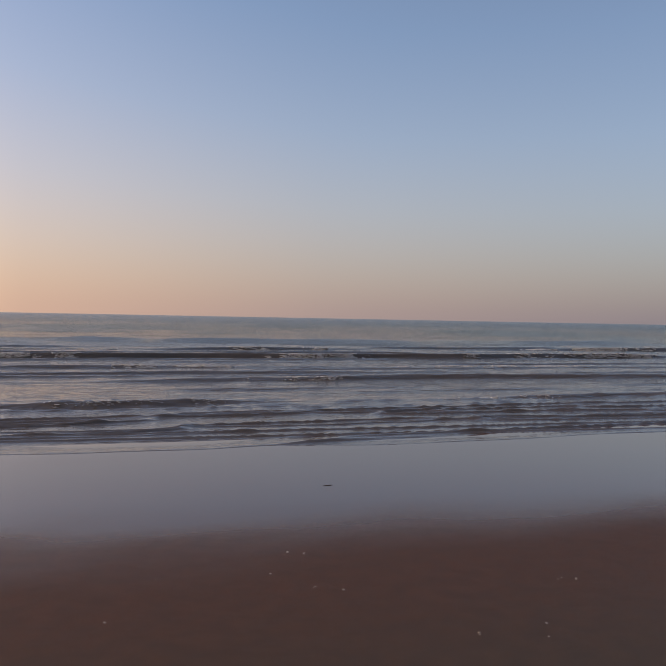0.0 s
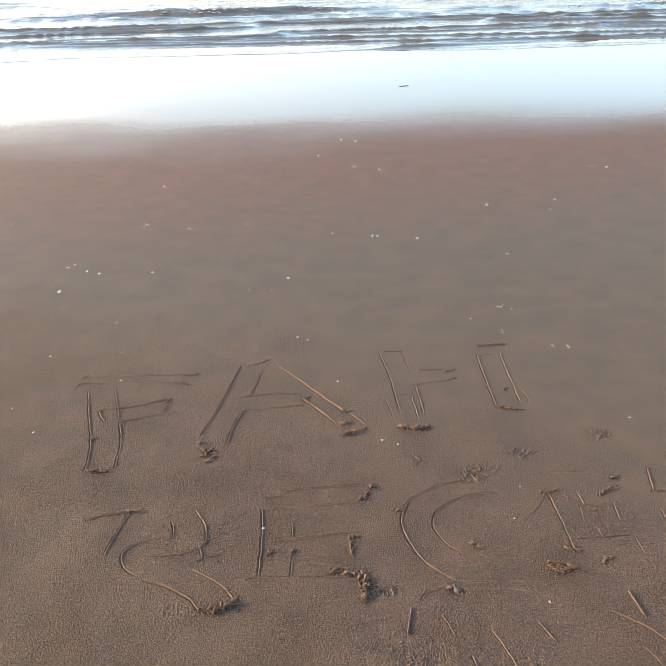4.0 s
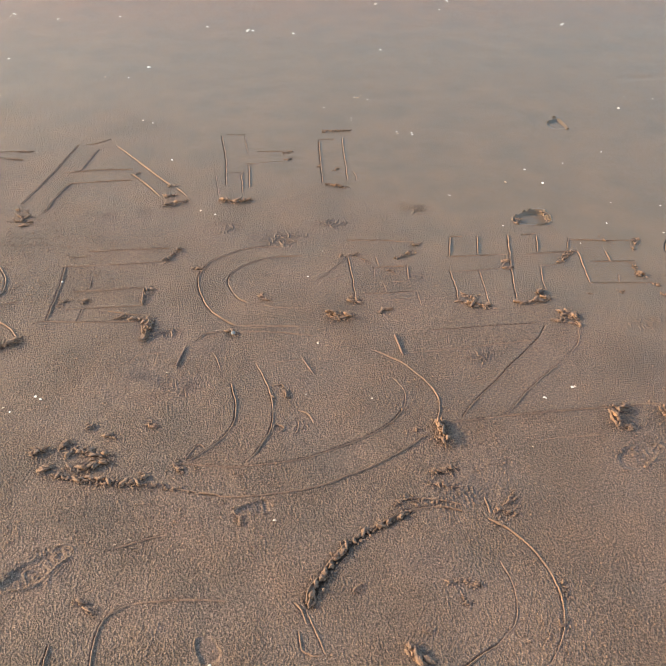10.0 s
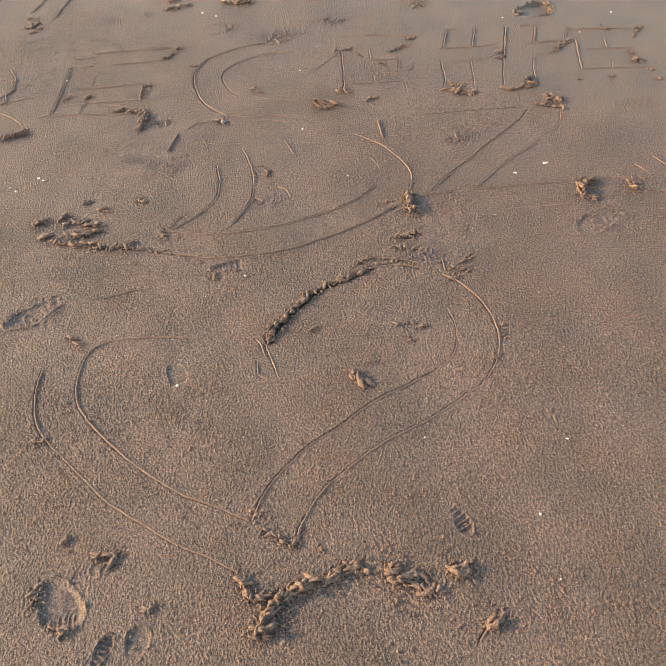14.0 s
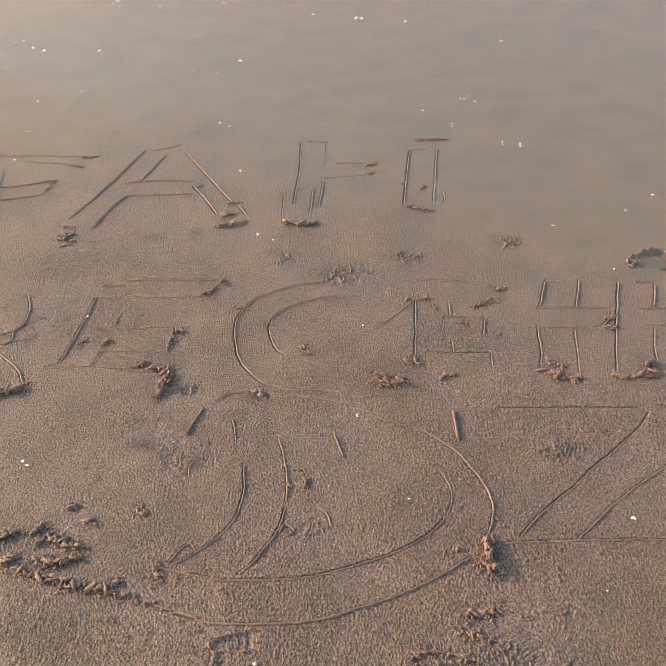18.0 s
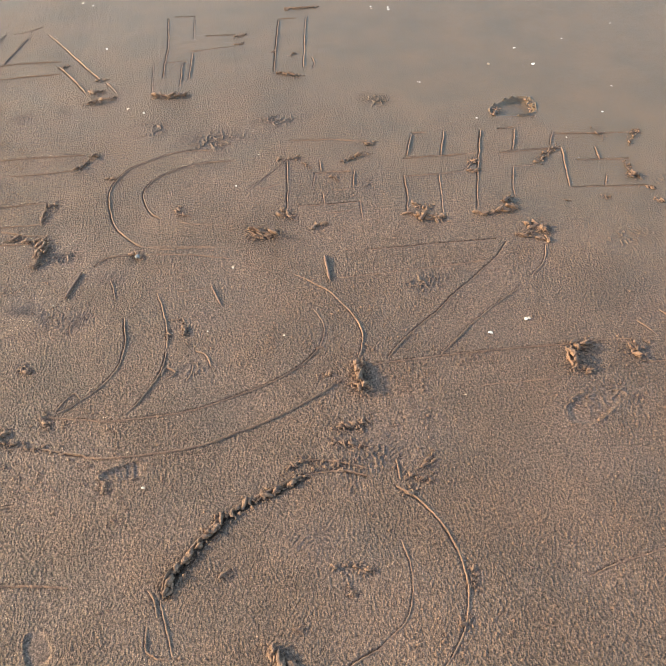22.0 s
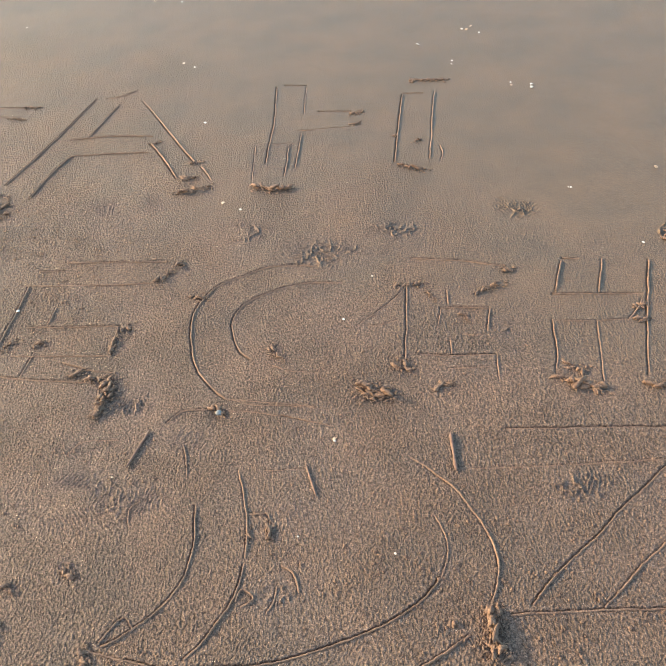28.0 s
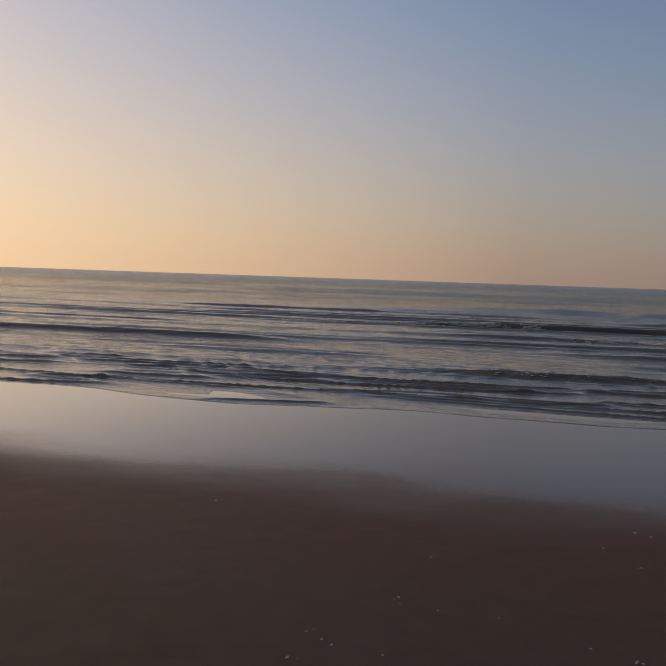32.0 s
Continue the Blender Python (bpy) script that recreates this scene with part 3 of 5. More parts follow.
def driftwood(x, y, wide):
    """A dark soaked splinter of wood."""
    n = 8
    points, faces = [], []
    turn = (rng.random() - 0.5) * 0.5
    for i in range(n):
        t = i / (n - 1) * 2 - 1
        r = 0.06 * wide * (1 - 0.7 * t * t) * (0.7 + 0.6 * rng.random())
        for k in range(6):
            a = k / 6 * 6.28
            points.append((t * wide, r * math.cos(a) + 0.08 * wide * math.sin(t * 2), r * math.sin(a) * 0.8 + 0.03 * wide))
    for i in range(n - 1):
        for k in range(6):
            faces.append((i * 6 + k, i * 6 + (k + 1) % 6, i * 6 + 6 + (k + 1) % 6, i * 6 + 6 + k))
    faces += [tuple(range(5, -1, -1)), tuple(range(n * 6 - 6, n * 6))]
    ob = solid("driftwood", points, faces, WOOD)
    ob.matrix_world = Matrix.Translation((x, y, -0.003)) @ Matrix.Rotation(turn, 4, "Z")
    tagged(ob, "dark soaked splinter of wood on wet sand", "driftwood", group="bits of driftwood")


def stick(x0, y0, x1, y1, thick):
    """A sand-caked twig lying flat."""
    n, points, faces = 9, [], []
    for i in range(n):
        t = i / (n - 1)
        r = thick * 0.6 * (0.75 + 0.5 * rng.random()) * (1 if 0 < i < n - 1 else 0.6)
        nx, ny = -(y1 - y0), x1 - x0
        k = 1 / math.hypot(nx, ny)
        for c in range(6):
            a = c / 6 * 6.28
            points.append((x0 + (x1 - x0) * t + nx * k * r * math.cos(a), y0 + (y1 - y0) * t + ny * k * r * math.cos(a), thick * 0.6 + r * math.sin(a)))
    for i in range(n - 1):
        for c in range(6):
            faces.append((i * 6 + c, i * 6 + (c + 1) % 6, i * 6 + 6 + (c + 1) % 6, i * 6 + 6 + c))
    faces += [tuple(range(5, -1, -1)), tuple(range(n * 6 - 6, n * 6))]
    tagged(solid("stick", points, faces, TWIG), "short sand-caked stick lying on the beach", "stick", group="sticks on the sand")


def pebble(x, y, wide):
    p = DOME * (wide * 0.55, wide * 0.5, wide * 0.38) * (0.88 + 0.24 * grain(DOME[:, 0] + 3, DOME[:, 1] + DOME[:, 2], 0.8))[:, None]
    tagged(solid("pebble", p + (x, y, wide * 0.15), DOME_FACES.tolist(), STONE), "small grey pebble in a hollow of the sand", "pebble")
    PRINTS.append(("dent", x, y, 0.016, 0.016, 0.9))


def shoe_print(x, y, long, turn, deep=0.010, tread=1.0):
    PRINTS.append(("shoe", x, y, long, radians(turn), deep, tread))


def scuff(x, y, a, b, strong=1.0):
    PRINTS.append(("scuff", x, y, a, b, strong))

# ---- marks scratched with a stick: one sign a figure, each line a raised burr of sand ----
sign = mark("stem_mark", "upright boxed mark scratched into damp brown sand")
scratch(sign, "both", -0.768, 2.592, -0.760, 2.464, -0.745, 2.317, -0.746, 2.217, -0.750, 2.169)
scratch(sign, "faint", -0.685, 2.591, -0.676, 2.504, -0.667, 2.414)
scratch(sign, "both", -0.665, 2.389, -0.657, 2.283, -0.664, 2.218, -0.670, 2.160)
scratch(sign, "cut", -0.760, 2.692, -0.605, 2.670, -0.452, 2.647)
scratch(sign, "faint", -0.811, 2.625, -0.793, 2.659, -0.694, 2.642)
scratch(sign, "cut", -0.636, 2.640, -0.540, 2.615, -0.457, 2.597)
scratch(sign, "both", -0.711, 2.408, -0.724, 2.446, -0.719, 2.479, -0.618, 2.483, -0.520, 2.506)
scratch(sign, "faint", -0.668, 2.402, -0.577, 2.415, -0.493, 2.433)
scratch(sign, "cut", -0.751, 2.173, -0.672, 2.160)
sign = mark("apex_mark", "peaked mark with a crossbar scratched into damp sand")
scratch(sign, "cut", -0.423, 2.281, -0.360, 2.424, -0.307, 2.561, -0.266, 2.670)
scratch(sign, "faint", -0.257, 2.476, -0.229, 2.553, -0.197, 2.634)
scratch(sign, "both", -0.353, 2.214, -0.328, 2.301, -0.286, 2.391)
scratch(sign, "cut", -0.300, 2.468, -0.257, 2.471, -0.169, 2.470, -0.094, 2.459)
scratch(sign, "faint", -0.286, 2.391, -0.185, 2.388, -0.088, 2.383)
scratch(sign, "both", -0.139, 2.642, -0.073, 2.509, -0.015, 2.388, 0.018, 2.324)
scratch(sign, "ridge", 0.037, 2.298, 0.049, 2.274, 0.062, 2.239)
scratch(sign, "both", -0.097, 2.421, -0.062, 2.356, -0.020, 2.258)
scratch(sign, "cut", -0.240, 2.667, -0.198, 2.677, -0.160, 2.700)
sign = mark("narrow_mark", "narrow upright mark with short bars scratched into damp sand")
scratch(sign, "both", 0.219, 2.667, 0.212, 2.492, 0.200, 2.390, 0.190, 2.295)
scratch(sign, "cut", 0.242, 2.673, 0.299, 2.664)
scratch(sign, "faint", 0.298, 2.652, 0.289, 2.511)
scratch(sign, "cut", 0.327, 2.521, 0.409, 2.512)
scratch(sign, "faint", 0.272, 2.433, 0.328, 2.435, 0.403, 2.435)
scratch(sign, "ridge", 0.278, 2.420, 0.268, 2.334, 0.258, 2.264)
scratch(sign, "faint", 0.164, 2.369, 0.159, 2.229)
scratch(sign, "faint", 0.197, 2.378, 0.252, 2.377)
scratch(sign, "ridge", 0.258, 2.377, 0.245, 2.349, 0.240, 2.289, 0.233, 2.233)
sign = mark("box_mark", "long boxed mark scratched into damp brown sand")
scratch(sign, "both", 0.549, 2.580, 0.518, 2.408, 0.494, 2.264)
scratch(sign, "faint", 0.552, 2.589, 0.604, 2.583)
scratch(sign, "ridge", 0.634, 2.585, 0.605, 2.424, 0.577, 2.267)
scratch(sign, "faint", 0.609, 2.323, 0.610, 2.287, 0.601, 2.257)
sign = mark("tail_mark", "curled mark with short tails scratched into sand")
scratch(sign, "both", -0.732, 1.949, -0.682, 1.960, -0.619, 1.964, -0.575, 1.960)
scratch(sign, "both", -0.682, 1.806, -0.663, 1.861, -0.626, 1.951)
scratch(sign, "both", -0.519, 1.900, -0.515, 1.862, -0.530, 1.839, -0.594, 1.833, -0.630, 1.817, -0.641, 1.787, -0.630, 1.747, -0.608, 1.723)
scratch(sign, "ridge", -0.458, 1.933, -0.440, 1.880, -0.435, 1.838, -0.445, 1.799, -0.480, 1.779, -0.530, 1.779, -0.581, 1.784)
scratch(sign, "ridge", -0.457, 1.797, -0.450, 1.753, -0.471, 1.740)
scratch(sign, "faint", -0.472, 1.745, -0.397, 1.759)
scratch(sign, "ridge", -0.475, 1.714, -0.438, 1.679, -0.407, 1.641, -0.386, 1.599)
scratch(sign, "both", -0.586, 1.699, -0.541, 1.674, -0.492, 1.628, -0.467, 1.586)
sign = mark("comb_mark", "broad mark with level bars scratched into sand")
scratch(sign, "both", -0.287, 1.900, -0.299, 1.803, -0.315, 1.713, -0.325, 1.664)
scratch(sign, "ridge", -0.220, 1.828, -0.228, 1.781)
scratch(sign, "both", -0.239, 1.706, -0.251, 1.643)
scratch(sign, "cut", -0.275, 1.948, -0.223, 1.943)
scratch(sign, "cut", -0.223, 1.970, -0.116, 1.960, -0.012, 1.950)
scratch(sign, "faint", -0.298, 1.905, -0.210, 1.895, -0.109, 1.887, -0.038, 1.886)
scratch(sign, "cut", -0.266, 1.779, -0.173, 1.771, -0.086, 1.764)
scratch(sign, "faint", -0.280, 1.703, -0.181, 1.693, -0.092, 1.686)
scratch(sign, "cut", -0.351, 1.656, -0.322, 1.659, -0.218, 1.637, -0.117, 1.621)
scratch(sign, "faint", -0.179, 1.675, -0.130, 1.654, -0.083, 1.643)
sign = mark("crescent_mark", "double crescent scratched into damp brown sand")
scratch(sign, "both", 0.297, 1.899, 0.257, 1.908, 0.195, 1.905, 0.134, 1.879, 0.094, 1.857, 0.066, 1.818, 0.051, 1.772, 0.053, 1.711, 0.062, 1.652, 0.092, 1.594, 0.123, 1.558)
scratch(sign, "faint", 0.123, 1.558, 0.172, 1.542, 0.233, 1.533, 0.302, 1.518)
scratch(sign, "both", 0.344, 1.843, 0.274, 1.849, 0.214, 1.835, 0.154, 1.802, 0.130, 1.757, 0.131, 1.719, 0.145, 1.673, 0.163, 1.650)
scratch(sign, "faint", 0.204, 1.629, 0.227, 1.617, 0.280, 1.605)
sign = mark("latch_mark", "boxed mark with small inner box scratched into sand")
scratch(sign, "both", 0.469, 1.818, 0.456, 1.721, 0.441, 1.622)
scratch(sign, "cut", 0.488, 1.904, 0.582, 1.887, 0.665, 1.863)
scratch(sign, "faint", 0.466, 1.818, 0.432, 1.778, 0.384, 1.735, 0.363, 1.717)
scratch(sign, "faint", 0.382, 1.715, 0.410, 1.717, 0.440, 1.725)
scratch(sign, "ridge", 0.543, 1.800, 0.541, 1.757)
scratch(sign, "both", 0.525, 1.750, 0.568, 1.748, 0.616, 1.742)
scratch(sign, "faint", 0.524, 1.746, 0.510, 1.693)
scratch(sign, "ridge", 0.615, 1.738, 0.601, 1.678)
scratch(sign, "faint", 0.551, 1.675, 0.601, 1.669)
scratch(sign, "ridge", 0.529, 1.669, 0.526, 1.626)
scratch(sign, "cut", 0.470, 1.631, 0.537, 1.623, 0.605, 1.620)
scratch(sign, "ridge", 0.605, 1.617, 0.600, 1.579, 0.598, 1.552)
scratch(sign, "faint", 0.514, 1.593, 0.594, 1.589)
sign = mark("pair_mark", "paired upright boxes joined by a bar, scratched into damp sand")
scratch(sign, "ridge", 0.784, 1.863, 0.766, 1.821, 0.750, 1.776)
scratch(sign, "both", 0.725, 1.697, 0.714, 1.624, 0.699, 1.563)
scratch(sign, "cut", 0.789, 1.873, 0.819, 1.868)
scratch(sign, "ridge", 0.865, 1.861, 0.830, 1.763)
scratch(sign, "ridge", 0.805, 1.687, 0.791, 1.618, 0.772, 1.531)
scratch(sign, "cut", 0.743, 1.769, 0.824, 1.760, 0.910, 1.752)
scratch(sign, "faint", 0.722, 1.694, 0.794, 1.688, 0.864, 1.685)
scratch(sign, "ridge", 0.864, 1.685, 0.887, 1.710, 0.904, 1.735)
scratch(sign, "both", 0.955, 1.847, 0.923, 1.758, 0.892, 1.667, 0.852, 1.544)
scratch(sign, "cut", 1.001, 1.846, 1.041, 1.844)
scratch(sign, "ridge", 1.036, 1.831, 1.003, 1.747)
scratch(sign, "ridge", 0.979, 1.675, 0.954, 1.604, 0.946, 1.563)
scratch(sign, "cut", 0.972, 1.742, 1.054, 1.737, 1.119, 1.731)
scratch(sign, "faint", 0.978, 1.677, 1.032, 1.674)
sign = mark("rake_mark", "upright line with level bars scratched into wet sand")
scratch(sign, "ridge", 1.119, 1.731, 1.095, 1.645, 1.078, 1.572)
scratch(sign, "faint", 1.121, 1.797, 1.206, 1.778, 1.293, 1.762)
scratch(sign, "faint", 1.126, 1.806, 1.098, 1.749)
scratch(sign, "cut", 1.136, 1.673, 1.203, 1.661, 1.255, 1.652)
scratch(sign, "ridge", 1.198, 1.717, 1.186, 1.664)
scratch(sign, "ridge", 1.174, 1.597, 1.159, 1.562)
scratch(sign, "cut", 1.080, 1.572, 1.160, 1.559, 1.250, 1.543)
sign = mark("faint_ring_mark", "faint washed-out ring scratched into wet sand")
scratch(sign, "cut", 1.462, 1.766, 1.415, 1.745, 1.380, 1.703, 1.371, 1.667, 1.380, 1.638)
scratch(sign, "faint", 1.380, 1.638, 1.413, 1.602)
scratch(sign, "ridge", 1.478, 1.705, 1.456, 1.680, 1.456, 1.652)
scratch(sign, "faint", 1.391, 1.456, 1.418, 1.457, 1.448, 1.464)
scratch(sign, "both", 1.329, 1.273, 1.311, 1.263, 1.294, 1.233)
sign = mark("zigzag_mark", "large zigzag of double lines scratched into sand")
scratch(sign, "cut", 0.588, 1.451, 0.675, 1.444, 0.775, 1.436, 0.857, 1.430)
scratch(sign, "faint", 0.511, 1.376, 0.592, 1.372, 0.673, 1.369)
scratch(sign, "ridge", 0.673, 1.369, 0.754, 1.369, 0.827, 1.367)
scratch(sign, "both", 0.873, 1.414, 0.838, 1.373, 0.782, 1.328, 0.730, 1.289, 0.678, 1.243, 0.631, 1.208, 0.593, 1.179, 0.559, 1.144)
scratch(sign, "ridge", 0.952, 1.390, 0.928, 1.340, 0.887, 1.302)
scratch(sign, "ridge", 0.858, 1.280, 0.765, 1.220, 0.697, 1.167, 0.655, 1.132)
scratch(sign, "both", 0.529, 1.133, 0.656, 1.129, 0.783, 1.121, 0.894, 1.111)
scratch(sign, "faint", 0.929, 1.109, 0.969, 1.108, 1.016, 1.100)
scratch(sign, "faint", 0.704, 1.046, 0.766, 1.042, 0.832, 1.037)
scratch(sign, "faint", 1.091, 1.161, 1.102, 1.136, 1.108, 1.112)
scratch(sign, "faint", 1.037, 1.142, 1.049, 1.120, 1.057, 1.099)
scratch(sign, "faint", 1.008, 1.040, 1.042, 1.038, 1.071, 1.027)
sign = mark("bowl_mark", "large rounded double curve scratched into sand")
scratch(sign, "both", 0.025, 1.516, 0.054, 1.538, 0.093, 1.540)
scratch(sign, "faint", 0.132, 1.532, 0.189, 1.521, 0.240, 1.504, 0.299, 1.481)
scratch(sign, "faint", 0.137, 1.557, 0.207, 1.543, 0.276, 1.527)
scratch(sign, "ridge", 0.421, 1.406, 0.454, 1.375, 0.485, 1.340, 0.505, 1.297, 0.520, 1.255, 0.526, 1.216, 0.518, 1.180, 0.504, 1.154)
scratch(sign, "faint", 0.446, 1.296, 0.456, 1.265, 0.456, 1.231, 0.441, 1.194)
scratch(sign, "cut", 0.441, 1.194, 0.407, 1.161, 0.368, 1.138, 0.323, 1.121, 0.251, 1.100, 0.182, 1.090, 0.112, 1.091, 0.057, 1.096, 0.007, 1.109)
scratch(sign, "faint", 0.007, 1.109, -0.043, 1.125)
scratch(sign, "ridge", 0.467, 1.109, 0.424, 1.084, 0.372, 1.059, 0.315, 1.039, 0.247, 1.020, 0.193, 1.011, 0.114, 1.011, 0.048, 1.018, -0.020, 1.041)
scratch(sign, "faint", -0.020, 1.041, -0.056, 1.058)
sign = mark("loop_mark", "nested curved lines scratched into trodden sand")
scratch(sign, "faint", 0.057, 1.464, 0.063, 1.440, 0.068, 1.400)
scratch(sign, "both", 0.084, 1.345, 0.087, 1.283, 0.079, 1.235, 0.059, 1.195, 0.031, 1.166, -0.003, 1.143, -0.030, 1.132)
scratch(sign, "ridge", 0.148, 1.405, 0.160, 1.349, 0.164, 1.297, 0.163, 1.248)
scratch(sign, "both", 0.161, 1.239, 0.150, 1.193, 0.132, 1.159, 0.111, 1.131, 0.084, 1.104)
scratch(sign, "faint", 0.191, 1.402, 0.256, 1.399)
scratch(sign, "ridge", 0.166, 1.323, 0.193, 1.320, 0.199, 1.305)
scratch(sign, "ridge", 0.150, 1.180, 0.158, 1.197, 0.176, 1.184, 0.158, 1.173)
scratch(sign, "ridge", 0.215, 1.230, 0.232, 1.215, 0.240, 1.186)
scratch(sign, "faint", 0.209, 1.198, 0.205, 1.176, 0.194, 1.159)
scratch(sign, "faint", -0.131, 1.462, -0.109, 1.487, -0.050, 1.485)
scratch(sign, "faint", -0.002, 1.362, -0.017, 1.347, -0.017, 1.321)
scratch(sign, "faint", -0.034, 1.137, -0.005, 1.169, 0.012, 1.150)
sign = mark("heart_mark", "large double-lined heart scratched into damp sand")
scratch(sign, "both", -0.279, 0.767, -0.287, 0.727, -0.287, 0.677, -0.280, 0.638, -0.267, 0.608)
scratch(sign, "faint", -0.267, 0.608, -0.235, 0.561, -0.190, 0.501, -0.148, 0.449, -0.094, 0.400, -0.036, 0.351)
scratch(sign, "ridge", 0.006, 0.794, -0.042, 0.806, -0.098, 0.815, -0.147, 0.817, -0.187, 0.803, -0.205, 0.774, -0.215, 0.723, -0.212, 0.672, -0.196, 0.636)
scratch(sign, "ridge", -0.196, 0.636, -0.165, 0.588, -0.121, 0.531)
scratch(sign, "faint", -0.121, 0.531, -0.079, 0.488, -0.025, 0.441, 0.034, 0.403, 0.068, 0.377)
scratch(sign, "both", 0.509, 0.870, 0.543, 0.831, 0.564, 0.784, 0.572, 0.741)
scratch(sign, "ridge", 0.572, 0.741, 0.572, 0.695, 0.561, 0.653, 0.541, 0.615, 0.502, 0.576)
scratch(sign, "ridge", 0.502, 0.576, 0.456, 0.551, 0.387, 0.517, 0.330, 0.497, 0.273, 0.468, 0.225, 0.439, 0.184, 0.406, 0.155, 0.368, 0.136, 0.330)
scratch(sign, "faint", 0.493, 0.774, 0.498, 0.732, 0.490, 0.689, 0.468, 0.650, 0.428, 0.621)
scratch(sign, "both", 0.428, 0.621, 0.376, 0.601, 0.309, 0.575, 0.242, 0.536, 0.177, 0.499, 0.129, 0.461, 0.097, 0.422, 0.072, 0.380)
scratch(sign, "cut", 0.361, 0.920, 0.423, 0.918, 0.468, 0.898)
scratch(sign, "faint", 0.045, 0.294, 0.008, 0.322, -0.036, 0.351)
sign = mark("stray_line", "short stray line scratched into damp sand")
scratch(sign, "both", -0.174, 0.941, -0.123, 0.949, -0.085, 0.953)
sign = mark("stray_line", "short stray line scratched into damp sand")
scratch(sign, "faint", 0.743, 0.666, 0.800, 0.681, 0.880, 0.690)
sign = mark("stray_line", "short stray line scratched into damp sand")
scratch(sign, "ridge", 0.118, 0.764, 0.126, 0.749, 0.131, 0.720)
scratch(sign, "ridge", 0.136, 0.747, 0.143, 0.704, 0.150, 0.661)
scratch(sign, "ridge", 0.116, 0.710, 0.115, 0.673, 0.150, 0.659)
sign = mark("stray_line", "short stray line scratched into damp sand")
scratch(sign, "ridge", 0.522, 0.920, 0.517, 0.881)
sign = mark("stray_line", "short stray line scratched into damp sand")
scratch(sign, "both", 0.370, 0.130, 0.384, 0.146, 0.396, 0.156)

# ---- heaps of wet sand pushed up at the ends of the lines: from x, y to x, y, thickness, clods ----
heap(-0.804, 2.693, -0.778, 2.707, 4, 2)
heap(-0.459, 2.648, -0.411, 2.641, 7, 4)
heap(-0.491, 2.599, -0.442, 2.584, 6, 2)
heap(-0.532, 2.438, -0.510, 2.507, 6, 3)
heap(-0.752, 2.330, -0.730, 2.320, 6, 2)
heap(-0.747, 2.161, -0.685, 2.145, 8, 5)
heap(-0.437, 2.233, -0.400, 2.223, 7, 2)
heap(-0.430, 2.200, -0.389, 2.192, 7, 2)
heap(-0.442, 2.176, -0.386, 2.164, 8, 3)
heap(-0.422, 2.137, -0.397, 2.151, 7, 2)
heap(-0.010, 2.191, 0.063, 2.212, 8, 6)
heap(-0.002, 2.250, 0.033, 2.253, 8, 2)
heap(0.012, 2.317, 0.036, 2.322, 6, 2)
heap(-0.093, 2.416, -0.069, 2.428, 5, 1)
heap(0.209, 2.180, 0.251, 2.182, 9, 4)
heap(0.160, 2.196, 0.206, 2.180, 9, 4)
heap(0.407, 2.493, 0.441, 2.508, 7, 3)
heap(0.407, 2.445, 0.424, 2.454, 6, 2)
heap(0.495, 2.252, 0.561, 2.218, 8, 7)
heap(0.552, 2.346, 0.572, 2.359, 6, 1)
heap(0.501, 2.379, 0.511, 2.383, 5, 1)
heap(-0.647, 1.967, -0.594, 1.951, 7, 3)
heap(-0.466, 1.580, -0.420, 1.578, 9, 4)
heap(-0.420, 1.576, -0.387, 1.593, 9, 4)
heap(-0.029, 1.882, 0.020, 1.942, 8, 6)
heap(-0.090, 1.753, -0.061, 1.754, 8, 3)
heap(-0.085, 1.738, -0.090, 1.691, 8, 3)
heap(-0.297, 1.719, -0.287, 1.740, 6, 2)
heap(-0.242, 1.721, -0.226, 1.730, 6, 2)
heap(-0.165, 1.643, -0.134, 1.647, 7, 3)
heap(-0.131, 1.629, -0.076, 1.619, 8, 5)
heap(-0.093, 1.610, -0.082, 1.629, 9, 2)
heap(-0.103, 1.542, -0.079, 1.602, 12, 9)
heap(0.043, 1.833, 0.075, 1.826, 6, 3)
heap(0.199, 1.676, 0.218, 1.646, 7, 3)
heap(0.206, 1.683, 0.202, 1.647, 5, 1)
heap(0.447, 1.824, 0.504, 1.823, 6, 5)
heap(0.504, 1.804, 0.519, 1.770, 5, 2)
heap(0.661, 1.846, 0.687, 1.849, 7, 2)
heap(0.599, 1.784, 0.653, 1.807, 7, 5)
heap(0.561, 1.731, 0.575, 1.703, 5, 2)
heap(0.421, 1.607, 0.451, 1.594, 8, 4)
heap(0.428, 1.628, 0.449, 1.612, 6, 2)
heap(0.358, 1.565, 0.403, 1.535, 12, 11)
heap(0.361, 1.545, 0.401, 1.555, 9, 5)
heap(0.486, 1.555, 0.517, 1.556, 8, 4)
heap(0.693, 1.557, 0.718, 1.542, 8, 4)
heap(0.717, 1.539, 0.769, 1.518, 9, 6)
heap(0.719, 1.582, 0.737, 1.564, 8, 4)
heap(0.741, 1.556, 0.755, 1.572, 7, 2)
heap(0.845, 1.523, 0.887, 1.517, 8, 4)
heap(0.892, 1.517, 0.935, 1.526, 9, 5)
heap(0.913, 1.545, 0.935, 1.564, 9, 3)
heap(0.882, 1.711, 0.914, 1.722, 6, 3)
heap(0.873, 1.681, 0.898, 1.685, 7, 2)
heap(1.033, 1.677, 1.069, 1.703, 8, 3)
heap(1.067, 1.707, 1.105, 1.729, 7, 3)
heap(1.282, 1.711, 1.314, 1.763, 7, 3)
heap(1.310, 1.754, 1.327, 1.758, 6, 1)
heap(1.243, 1.636, 1.227, 1.594, 6, 2)
heap(1.227, 1.587, 1.245, 1.584, 12, 3)
